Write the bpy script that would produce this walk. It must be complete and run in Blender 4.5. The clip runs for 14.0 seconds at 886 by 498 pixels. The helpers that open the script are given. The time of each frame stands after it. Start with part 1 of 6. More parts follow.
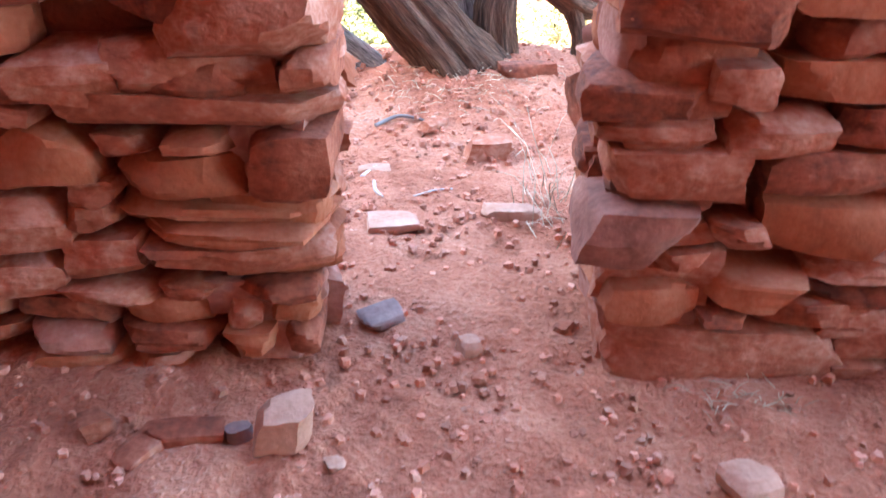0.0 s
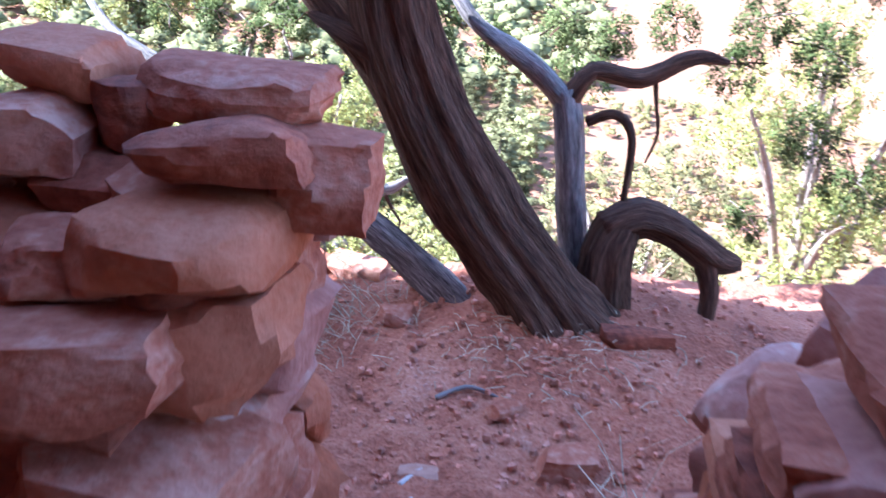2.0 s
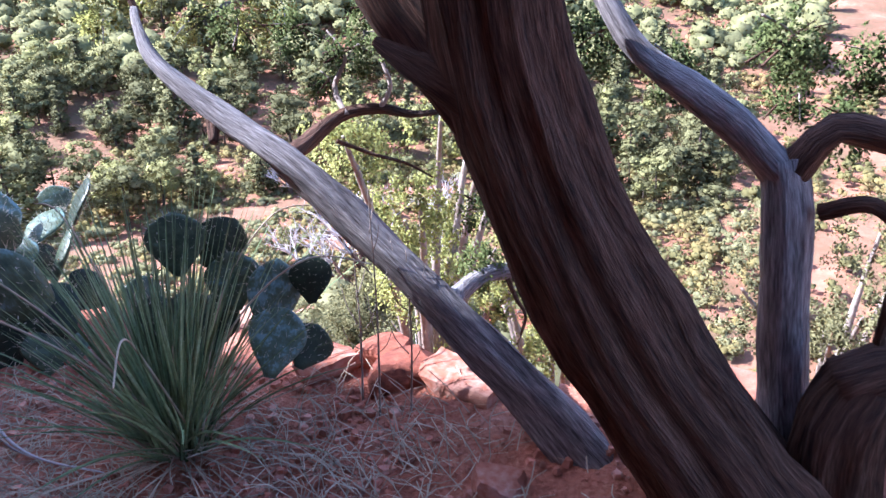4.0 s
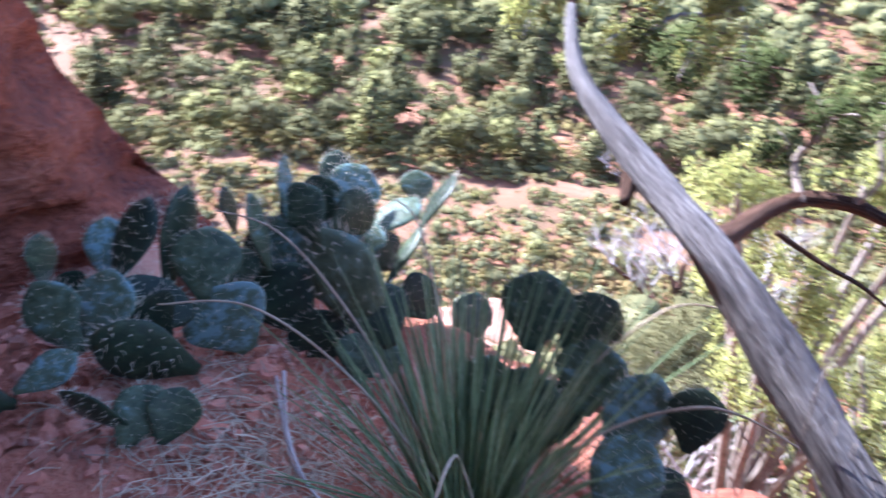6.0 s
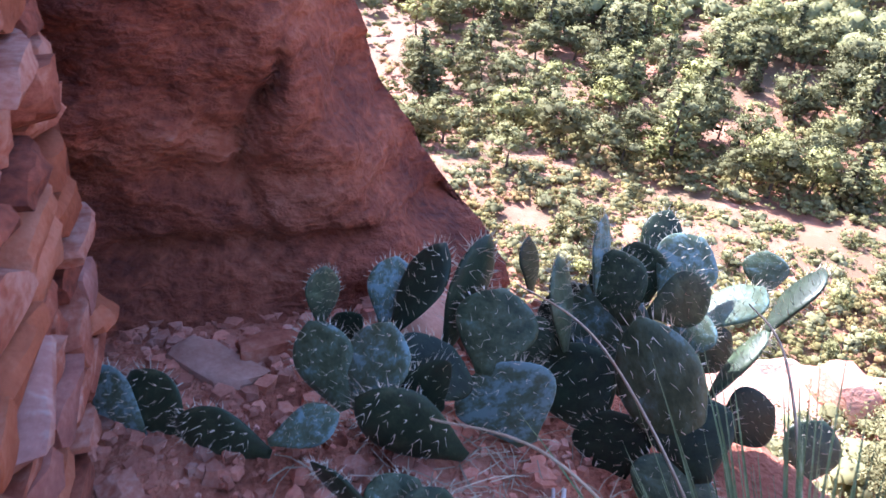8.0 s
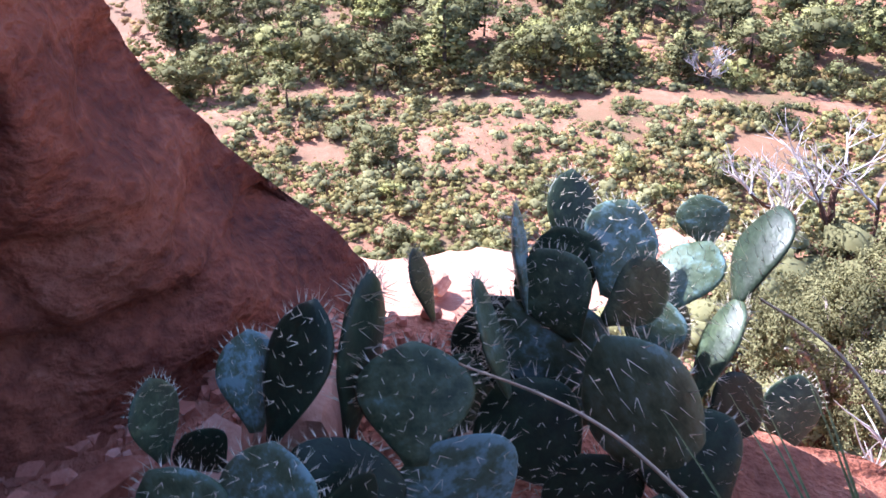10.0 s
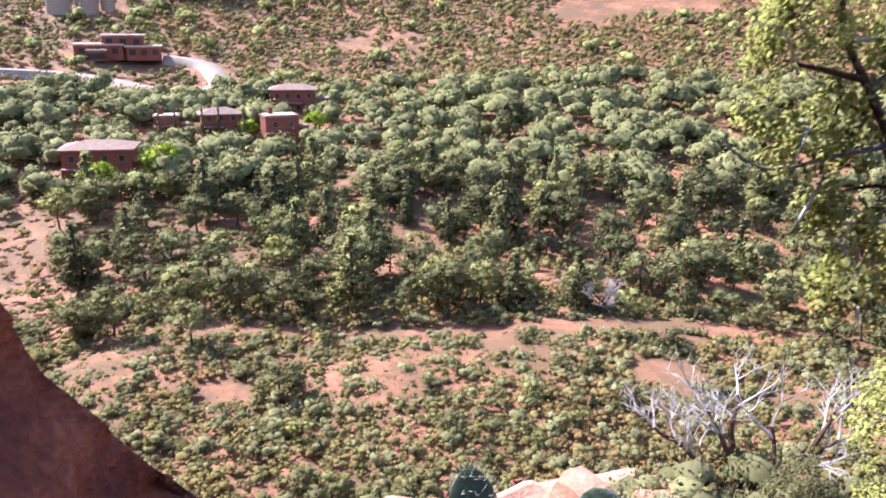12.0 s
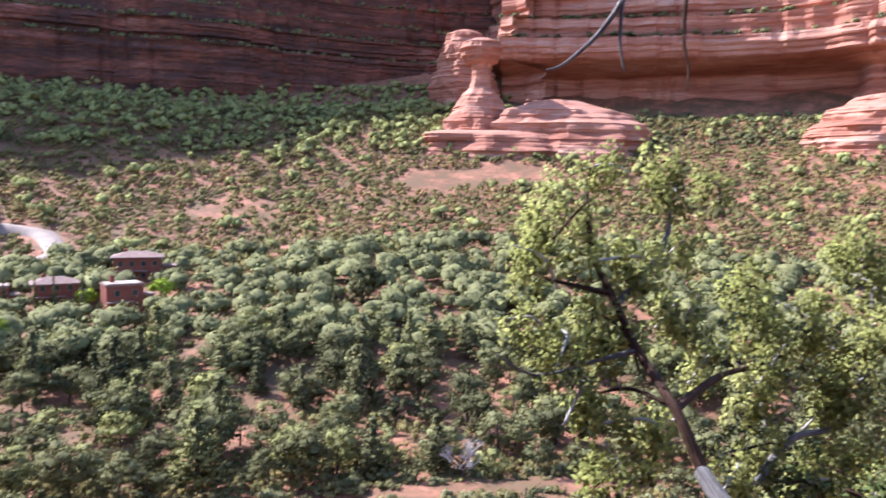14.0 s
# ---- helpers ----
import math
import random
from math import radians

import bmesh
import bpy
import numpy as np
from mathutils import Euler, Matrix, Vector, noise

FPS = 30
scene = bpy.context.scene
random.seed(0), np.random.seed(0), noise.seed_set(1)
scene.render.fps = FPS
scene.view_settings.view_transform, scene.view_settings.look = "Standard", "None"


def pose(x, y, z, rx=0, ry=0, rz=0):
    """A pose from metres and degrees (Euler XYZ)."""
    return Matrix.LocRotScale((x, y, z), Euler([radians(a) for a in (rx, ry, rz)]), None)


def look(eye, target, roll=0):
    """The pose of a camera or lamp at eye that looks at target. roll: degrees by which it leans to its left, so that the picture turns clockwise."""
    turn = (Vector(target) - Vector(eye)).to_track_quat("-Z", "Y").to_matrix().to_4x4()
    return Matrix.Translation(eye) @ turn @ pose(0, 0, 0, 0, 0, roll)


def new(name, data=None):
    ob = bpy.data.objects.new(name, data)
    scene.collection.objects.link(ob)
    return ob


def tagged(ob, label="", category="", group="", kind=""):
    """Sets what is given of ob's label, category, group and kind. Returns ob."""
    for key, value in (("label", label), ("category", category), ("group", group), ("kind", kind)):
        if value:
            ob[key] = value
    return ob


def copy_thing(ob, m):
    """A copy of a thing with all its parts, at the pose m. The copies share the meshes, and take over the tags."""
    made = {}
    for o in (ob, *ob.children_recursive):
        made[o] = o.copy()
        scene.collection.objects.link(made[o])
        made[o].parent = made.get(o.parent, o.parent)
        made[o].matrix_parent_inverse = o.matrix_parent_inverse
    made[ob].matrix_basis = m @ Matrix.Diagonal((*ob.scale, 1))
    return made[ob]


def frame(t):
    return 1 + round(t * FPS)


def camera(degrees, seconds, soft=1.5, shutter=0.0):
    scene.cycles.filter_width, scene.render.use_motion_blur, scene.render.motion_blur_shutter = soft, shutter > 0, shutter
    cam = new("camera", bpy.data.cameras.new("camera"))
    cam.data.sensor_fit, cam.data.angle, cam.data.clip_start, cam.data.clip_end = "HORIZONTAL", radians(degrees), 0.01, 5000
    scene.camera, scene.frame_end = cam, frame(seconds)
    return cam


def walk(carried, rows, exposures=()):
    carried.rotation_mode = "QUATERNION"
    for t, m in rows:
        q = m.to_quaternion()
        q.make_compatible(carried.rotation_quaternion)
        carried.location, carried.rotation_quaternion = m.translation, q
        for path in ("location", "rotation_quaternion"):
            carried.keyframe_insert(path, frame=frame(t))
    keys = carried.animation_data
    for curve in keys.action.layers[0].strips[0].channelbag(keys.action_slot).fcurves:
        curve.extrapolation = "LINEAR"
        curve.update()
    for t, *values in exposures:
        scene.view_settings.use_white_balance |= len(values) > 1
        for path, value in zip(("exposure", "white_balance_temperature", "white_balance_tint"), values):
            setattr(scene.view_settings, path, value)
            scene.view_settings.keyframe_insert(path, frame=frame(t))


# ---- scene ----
cam = camera(58.7, 14.0, shutter=0.4)
PATH = [
    (0.0, (0.012, -0.110, 1.298), (0.000, 1.619, 0.292), -0.2),
    (0.5, (-0.015, 0.042, 1.415), (0.026, 1.771, 0.411), 2.9),
    (1.0, (-0.006, 0.278, 1.523), (0.002, 2.039, 0.575), 1.7),
    (1.5, (0.111, 0.511, 1.618), (-0.040, 2.306, 0.749), 3.0),
    (2.0, (0.141, 0.777, 1.624), (-0.207, 2.578, 0.825), 2.4),
    (4.3, (0.000, 1.955, 1.570), (-0.800, 3.580, 0.730), -1.0),
    (4.5, (-0.107, 1.978, 1.552), (-0.872, 3.628, 0.721), 0.1),
    (5.0, (-0.312, 2.047, 1.610), (-1.110, 3.635, 0.693), 4.7),
    (5.5, (-0.450, 2.107, 1.566), (-1.451, 3.587, 0.668), 6.0),
    (6.0, (-0.545, 2.268, 1.577), (-1.907, 3.415, 0.667), 6.2),
    (6.5, (-0.630, 2.333, 1.578), (-2.210, 3.126, 0.643), 6.7),
    (7.0, (-0.715, 2.376, 1.562), (-2.400, 2.871, 0.605), 5.8),
    (9.3, (-1.544, 2.530, 1.447), (-3.051, 3.327, 0.402), 2.3),
    (9.5, (-1.588, 2.553, 1.429), (-3.036, 3.409, 0.347), 1.5),
    (10.0, (-1.726, 2.530, 1.407), (-3.117, 3.458, 0.310), -0.6),
    (10.5, (-1.800, 2.545, 1.456), (-3.220, 3.563, 0.482), -0.2),
    (11.0, (-1.800, 2.552, 1.504), (-3.246, 3.675, 0.700), 0.1),
    (11.5, (-1.770, 2.540, 1.563), (-3.240, 3.714, 0.885), -0.1),
    (12.0, (-1.710, 2.545, 1.599), (-3.159, 3.801, 1.029), 0.7),
    (12.5, (-1.650, 2.550, 1.639), (-3.062, 3.880, 1.153), 1.0),
    (13.0, (-1.620, 2.561, 1.664), (-3.006, 3.949, 1.273), 1.2),
    (13.5, (-1.607, 2.566, 1.695), (-2.962, 4.013, 1.435), 1.5),
    (14.0, (-1.579, 2.579, 1.708), (-2.823, 4.137, 1.547), 0.9),
]
walk(cam, [(t, look(e, g, r)) for t, e, g, r in PATH],
     exposures=[(0.0, 4.72, 6450, 0), (0.5, 4.85, 5800, -10), (1.5, 4.0, 5400, 0), (2.1, 2.8, 4900, 12), (4.3, 2.05, 5200, 17), (6.0, 2.25, 5150, 17), (7.0, 2.5, 5450, 21), (9.3, 2.25, 5300, 20), (10.5, 1.75, 5450, 18), (12.0, 1.5, 5750, 15), (14.0, 1.3, 5450, 14)])

# ---- light: autumn sun from behind the rock on the valley's far side, blue sky ----
SUN_AZ, SUN_EL = 105.0, 43.0          # degrees left of +y, degrees up
world = bpy.data.worlds.new("sky")
scene.world = world
world.use_nodes = True
sky = world.node_tree.nodes.new("ShaderNodeTexSky")
sky.sky_type = "NISHITA"
sky.sun_disc = False
sky.sun_elevation = radians(SUN_EL)
sky.sun_rotation = radians(-SUN_AZ)
world.node_tree.links.new(sky.outputs["Color"], world.node_tree.nodes["Background"].inputs["Color"])
world.node_tree.nodes["Background"].inputs["Strength"].default_value = 0.135
sun = new("sun", bpy.data.lights.new("sun", "SUN"))
sun.data.energy, sun.data.angle, sun.data.color = 4.9, radians(0.53), (1.0, 0.94, 0.86)
SUN_DIR = Vector((-math.sin(radians(SUN_AZ)) * math.cos(radians(SUN_EL)), math.cos(radians(SUN_AZ)) * math.cos(radians(SUN_EL)), math.sin(radians(SUN_EL))))
sun.matrix_world = look(SUN_DIR * 50, (0, 0, 0))

rng = np.random.default_rng(7)


# ---- materials ----
def material(name, stops, scale=8.0, detail=6.0, fine=60.0, bump=0.4, rough=0.85, stretch=(1, 1, 1), fine_amount=0.35,
             vary=0.0, metal=0.0, translucent=0.0, coords="Object", distance=0.02):
    """Noise-coloured surface: stops is a list of (position, rgb); a second, finer noise adds grain; vary shifts each object."""
    m = bpy.data.materials.new(name)
    m.use_nodes = True
    nt = m.node_tree
    n, lk = nt.nodes, nt.links.new
    bsdf = n["Principled BSDF"]
    tc = n.new("ShaderNodeTexCoord")
    mp = n.new("ShaderNodeMapping")
    mp.inputs["Scale"].default_value = stretch
    lk(tc.outputs[coords], mp.inputs["Vector"])
    a = n.new("ShaderNodeTexNoise")
    a.inputs["Scale"].default_value, a.inputs["Detail"].default_value, a.inputs["Roughness"].default_value = scale, detail, 0.62
    b = n.new("ShaderNodeTexNoise")
    b.inputs["Scale"].default_value, b.inputs["Detail"].default_value = fine, 4
    lk(mp.outputs["Vector"], a.inputs["Vector"])
    lk(mp.outputs["Vector"], b.inputs["Vector"])
    ramp = n.new("ShaderNodeValToRGB")
    els = ramp.color_ramp.elements
    while len(els) < len(stops):
        els.new(0.5)
    for e, (p, c) in zip(els, stops):
        e.position, e.color = p, (*c, 1)
    mix = n.new("ShaderNodeMath")
    mix.operation = "MULTIPLY_ADD"
    lk(b.outputs["Fac"], mix.inputs[0])
    mix.inputs[1].default_value = fine_amount
    add = n.new("ShaderNodeMath")
    add.operation = "ADD"
    add.inputs[1].default_value = -fine_amount / 2
    lk(a.outputs["Fac"], add.inputs[0])
    lk(add.outputs[0], mix.inputs[2])
    fac = mix.outputs[0]
    if vary:
        oi = n.new("ShaderNodeObjectInfo")
        v = n.new("ShaderNodeMath")
        v.operation = "MULTIPLY_ADD"
        lk(oi.outputs["Random"], v.inputs[0])
        v.inputs[1].default_value = vary
        s = n.new("ShaderNodeMath")
        s.operation = "ADD"
        s.inputs[1].default_value = -vary / 2
        lk(fac, s.inputs[0])
        lk(s.outputs[0], v.inputs[2])
        fac = v.outputs[0]
    lk(fac, ramp.inputs["Fac"])
    lk(ramp.outputs["Color"], bsdf.inputs["Base Color"])
    bp = n.new("ShaderNodeBump")
    bp.inputs["Strength"].default_value, bp.inputs["Distance"].default_value = bump, distance
    lk(mix.outputs[0], bp.inputs["Height"])
    lk(bp.outputs["Normal"], bsdf.inputs["Normal"])
    bsdf.inputs["Roughness"].default_value = rough
    bsdf.inputs["Metallic"].default_value = metal
    bsdf.inputs["Specular IOR Level"].default_value = 0.06 if translucent else 0.3
    if translucent:
        tr = n.new("ShaderNodeBsdfTranslucent")
        lk(ramp.outputs["Color"], tr.inputs["Color"])
        mx = n.new("ShaderNodeMixShader")
        mx.inputs[0].default_value = translucent
        lk(bsdf.outputs[0], mx.inputs[1])
        lk(tr.outputs[0], mx.inputs[2])
        lk(mx.outputs[0], n["Material Output"].inputs["Surface"])
    return m


def islands(m, amount):
    """Adds a random lightness per connected piece to a material's colour."""
    nt = m.node_tree
    n, lk = nt.nodes, nt.links.new
    g = n.new("ShaderNodeNewGeometry")
    hsv = n.new("ShaderNodeHueSaturation")
    mr = n.new("ShaderNodeMapRange")
    mr.inputs["To Min"].default_value, mr.inputs["To Max"].default_value = 1 - amount, 1 + amount
    lk(g.outputs["Random Per Island"], mr.inputs["Value"])
    lk(mr.outputs["Result"], hsv.inputs["Value"])
    ramp = next(x for x in n if x.type == "VALTORGB")
    for l in [l for l in nt.links if l.from_node == ramp]:
        target = l.to_socket
        nt.links.remove(l)
        lk(hsv.outputs["Color"], target)
    lk(ramp.outputs["Color"], hsv.inputs["Color"])
    return m


M_STONE = material("red_sandstone", [(0.18, (0.111, 0.034, 0.0238)), (0.40, (0.246, 0.0748, 0.0442)), (0.58, (0.34, 0.119, 0.0723)), (0.80, (0.459, 0.246, 0.187))],
                   scale=6, fine=42, bump=0.8, vary=0.4, distance=0.012, stretch=(1, 1, 1.4), fine_amount=0.55, detail=9)
M_STONE_ORANGE = material("orange_sandstone", [(0.2, (0.204, 0.0595, 0.0281)), (0.5, (0.34, 0.111, 0.0553)), (0.8, (0.459, 0.204, 0.128))], scale=6, fine=60, bump=0.7, vary=0.3, distance=0.012)
M_STONE_PURPLE = material("purple_grey_sandstone", [(0.2, (0.17, 0.065, 0.050)), (0.5, (0.31, 0.135, 0.105)), (0.72, (0.42, 0.22, 0.18)), (0.88, (0.48, 0.38, 0.33))], scale=7, fine=60, bump=0.6, vary=0.3, distance=0.012)
M_MUD = material("mud_mortar", [(0.2, (0.10, 0.03, 0.018)), (0.7, (0.26, 0.085, 0.05))], scale=9, fine=80, bump=0.8)
M_CLIFF = material("dark_sandstone_face", [(0.25, (0.0731, 0.021, 0.0155)), (0.45, (0.181, 0.0504, 0.0284)), (0.58, (0.284, 0.0882, 0.0482)), (0.70, (0.361, 0.134, 0.0817)), (0.82, (0.482, 0.286, 0.232))],
                   scale=1.7, detail=12, fine=22, bump=1.0, stretch=(1, 1, 1.7), distance=0.08, fine_amount=0.45)
M_BARK = material("juniper_bark", [(0.28, (0.030, 0.014, 0.009)), (0.5, (0.105, 0.050, 0.031)), (0.75, (0.23, 0.125, 0.085))], scale=1.0, fine=4, bump=1.0,
                  stretch=(55, 4, 1), distance=0.02, coords="UV", fine_amount=0.5)
M_GREY = material("weathered_wood", [(0.27, (0.055, 0.046, 0.045)), (0.5, (0.21, 0.185, 0.185)), (0.78, (0.46, 0.42, 0.41))], scale=1.0, fine=4, bump=0.9,
                  stretch=(50, 5, 1), distance=0.01, coords="UV", fine_amount=0.5)
M_TWIG = material("bare_twig", [(0.3, (0.20, 0.15, 0.12)), (0.7, (0.42, 0.35, 0.31))], scale=10, fine=60)
M_PALETWIG = material("pale_twig", [(0.3, (0.36, 0.31, 0.30)), (0.7, (0.60, 0.55, 0.53))], scale=4, bump=0)
M_LEAF = islands(material("juniper_sprig", [(0.3, (0.30, 0.31, 0.09)), (0.55, (0.50, 0.50, 0.17)), (0.8, (0.66, 0.64, 0.28))], scale=3, fine=30, bump=0.0, rough=0.7, translucent=0.5), 0.35)
# same juniper leaves, coloured darker to stand for the sprays in shade
M_SHADELEAF = islands(material("shaded_juniper_sprig", [(0.3, (0.07, 0.095, 0.035)), (0.55, (0.14, 0.17, 0.06)), (0.8, (0.26, 0.28, 0.11))], scale=3, fine=30, bump=0.0, rough=0.7, translucent=0.35), 0.35)
# near-black stops hold the pads' backlit shade; blue ones waxy bloom plus sky light
M_PAD = material("cactus_skin", [(0.2, (0.016, 0.026, 0.016)), (0.5, (0.034, 0.052, 0.030)), (0.66, (0.075, 0.10, 0.055)), (0.78, (0.10, 0.14, 0.10)), (0.90, (0.19, 0.29, 0.30))], scale=5, fine=30, bump=0.35, rough=0.42, vary=0.7, fine_amount=0.25, distance=0.008)
M_SPINE = material("cactus_spine", [(0.3, (0.55, 0.48, 0.36)), (0.7, (0.75, 0.70, 0.58))], scale=5, bump=0)
M_BLADE = islands(material("beargrass_blade", [(0.3, (0.12, 0.17, 0.08)), (0.55, (0.26, 0.32, 0.17)), (0.8, (0.48, 0.51, 0.36))], scale=5, fine=40, bump=0.1, rough=0.5, translucent=0.15), 0.4)
M_STRAW = islands(material("dry_straw", [(0.3, (0.30, 0.22, 0.15)), (0.7, (0.52, 0.43, 0.32))], scale=8, bump=0.0), 0.35)
M_TREE = islands(material("valley_foliage", [(0.22, (0.133, 0.127, 0.0589)), (0.45, (0.214, 0.204, 0.0931)), (0.62, (0.268, 0.255, 0.109)), (0.8, (0.365, 0.352, 0.123))], scale=0.25, fine=2.0, bump=0.0, rough=0.8, vary=0.6, translucent=0.22), 0.2)
M_BRIGHT = islands(material("yellow_green_foliage", [(0.25, (0.24, 0.34, 0.03)), (0.7, (0.46, 0.55, 0.06))], scale=0.5, fine=2.0, bump=0.0, rough=0.8, translucent=0.25), 0.25)
M_SHRUB = islands(material("chaparral_leaf", [(0.3, (0.167, 0.151, 0.0654)), (0.45, (0.246, 0.217, 0.0872)), (0.58, (0.321, 0.252, 0.0999)), (0.72, (0.374, 0.231, 0.113))], scale=0.06, detail=3, fine=1.5, bump=0.0, rough=0.85, translucent=0.4), 0.12)
M_SAGE = islands(material("grey_green_leaf", [(0.3, (0.184, 0.173, 0.0828)), (0.7, (0.38, 0.353, 0.176))], scale=0.1, fine=1.5, bump=0.0, rough=0.85, translucent=0.4), 0.2)
M_FARTRUNK = material("far_trunk", [(0.3, (0.06, 0.045, 0.035)), (0.7, (0.14, 0.10, 0.08))], scale=4, fine=20)
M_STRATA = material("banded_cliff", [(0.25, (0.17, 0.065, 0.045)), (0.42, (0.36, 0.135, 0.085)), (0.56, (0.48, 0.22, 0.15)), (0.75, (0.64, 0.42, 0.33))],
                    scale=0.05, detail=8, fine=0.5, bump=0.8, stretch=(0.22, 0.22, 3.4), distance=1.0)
# darker version of the banded rock: the far cliff's shade put into its colour
M_SHADECLIFF = material("shaded_cliff", [(0.3, (0.055, 0.032, 0.028)), (0.5, (0.12, 0.05, 0.036)), (0.66, (0.24, 0.085, 0.055)), (0.85, (0.42, 0.26, 0.21))],
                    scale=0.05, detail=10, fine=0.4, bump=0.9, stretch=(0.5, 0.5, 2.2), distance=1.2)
M_SLICK = material("slickrock", [(0.25, (0.30, 0.12, 0.08)), (0.5, (0.48, 0.23, 0.16)), (0.75, (0.66, 0.46, 0.36))], scale=0.8, detail=8, fine=14, bump=0.6, stretch=(1, 1, 2), distance=0.1)
M_ADOBE = material("adobe_plaster", [(0.3, (0.19, 0.055, 0.038)), (0.7, (0.28, 0.09, 0.06))], scale=0.5, fine=6, bump=0.2)
M_ROOF = material("brown_roof", [(0.3, (0.20, 0.12, 0.10)), (0.7, (0.32, 0.21, 0.18))], scale=1.0, fine=8, bump=0.3)
M_PALE = material("pale_parapet", [(0.3, (0.42, 0.30, 0.25)), (0.7, (0.55, 0.42, 0.35))], scale=1.0, fine=8, bump=0.2)
M_GLASS = material("window_glass", [(0.3, (0.02, 0.025, 0.03)), (0.7, (0.05, 0.055, 0.06))], scale=0.5, bump=0.0, rough=0.08)
M_ROAD = material("dirt_road", [(0.3, (0.302, 0.217, 0.177)), (0.7, (0.403, 0.315, 0.265))], scale=0.2, fine=3, bump=0.3)
M_TANK = material("tank_paint", [(0.3, (0.30, 0.22, 0.18)), (0.7, (0.38, 0.29, 0.24))], scale=0.4, fine=4, bump=0.1)


def ground_material():
    """Red soil with gravel close by; far off, soil mottled with dry grass and low growth."""
    m = material("red_soil", [(0.25, (0.20, 0.062, 0.036)), (0.48, (0.36, 0.125, 0.075)), (0.62, (0.44, 0.185, 0.12)), (0.82, (0.56, 0.33, 0.25))],
                 scale=2.2, detail=12, fine=60, bump=1.0, distance=0.035, fine_amount=0.5)
    nt = m.node_tree
    n, lk = nt.nodes, nt.links.new
    tc = next(x for x in n if x.type == "TEX_COORD")
    ramp = next(x for x in n if x.type == "VALTORGB")
    bsdf = n["Principled BSDF"]
    big = n.new("ShaderNodeTexNoise")
    big.inputs["Scale"].default_value, big.inputs["Detail"].default_value, big.inputs["Roughness"].default_value = 0.09, 12, 0.78
    lk(tc.outputs["Object"], big.inputs["Vector"])
    green = n.new("ShaderNodeValToRGB")
    els = green.color_ramp.elements
    els[0].position, els[0].color = 0.38, (0.44, 0.19, 0.115, 1)
    els[1].position, els[1].color = 0.53, (0.19, 0.10, 0.055, 1)
    e = els.new(0.65)
    e.color = (0.14, 0.095, 0.046, 1)
    e = els.new(0.44)
    e.color = (0.32, 0.14, 0.083, 1)
    lk(big.outputs["Fac"], green.inputs["Fac"])
    sep = n.new("ShaderNodeSeparateXYZ")
    lk(tc.outputs["Object"], sep.inputs[0])
    mr = n.new("ShaderNodeMapRange")                 # growth starts on the slope below the ledge
    mr.inputs["From Min"].default_value, mr.inputs["From Max"].default_value = -5.6, -9.0
    lk(sep.outputs["Z"], mr.inputs["Value"])
    far = n.new("ShaderNodeVectorMath")
    far.operation = "LENGTH"
    lk(tc.outputs["Object"], far.inputs[0])
    mr2 = n.new("ShaderNodeMapRange")
    mr2.inputs["From Min"].default_value, mr2.inputs["From Max"].default_value = 40, 60
    lk(far.outputs["Value"], mr2.inputs["Value"])
    mx = n.new("ShaderNodeMath")
    mx.operation = "MAXIMUM"
    lk(mr.outputs["Result"], mx.inputs[0])
    lk(mr2.outputs["Result"], mx.inputs[1])
    mix = n.new("ShaderNodeMix")
    mix.data_type = "RGBA"
    lk(mx.outputs[0], mix.inputs["Factor"])
    lk(ramp.outputs["Color"], mix.inputs["A"])
    lk(green.outputs["Color"], mix.inputs["B"])
    lk(mix.outputs["Result"], bsdf.inputs["Base Color"])
    return m


M_GROUND = ground_material()


# ---- small builders ----
def link(name, verts, faces, mat, parent=None, label="", smooth=False):
    me = bpy.data.meshes.new(name)
    me.from_pydata(verts, [], faces)
    me.materials.append(mat)
    if smooth:
        me.polygons.foreach_set("use_smooth", [True] * len(me.polygons))
    me.update()
    ob = new(name, me)
    ob.parent = parent
    if label:
        ob["label"] = label
    return ob


def part(name, bm, mat, parent=None, label="", smooth=False):
    me = bpy.data.meshes.new(name)
    bm.to_mesh(me)
    bm.free()
    me.materials.append(mat)
    if smooth:
        me.polygons.foreach_set("use_smooth", [True] * len(me.polygons))
    ob = new(name, me)
    ob.parent = parent
    if label:
        ob["label"] = label
    return ob


def thing(name, at, label, category, group="", rz=0.0, kind=""):
    ob = new(name)
    ob.empty_display_size = 0.1
    ob.matrix_world = pose(*at, 0, 0, rz)
    return tagged(ob, label, category, group, kind)


def vnoise(p, scale, octaves=4):
    return noise.fractal(Vector(p) * scale, 1.0, 2.0, octaves)


TUBE_ROWS = []                                       # length along the last tube, ring by ring


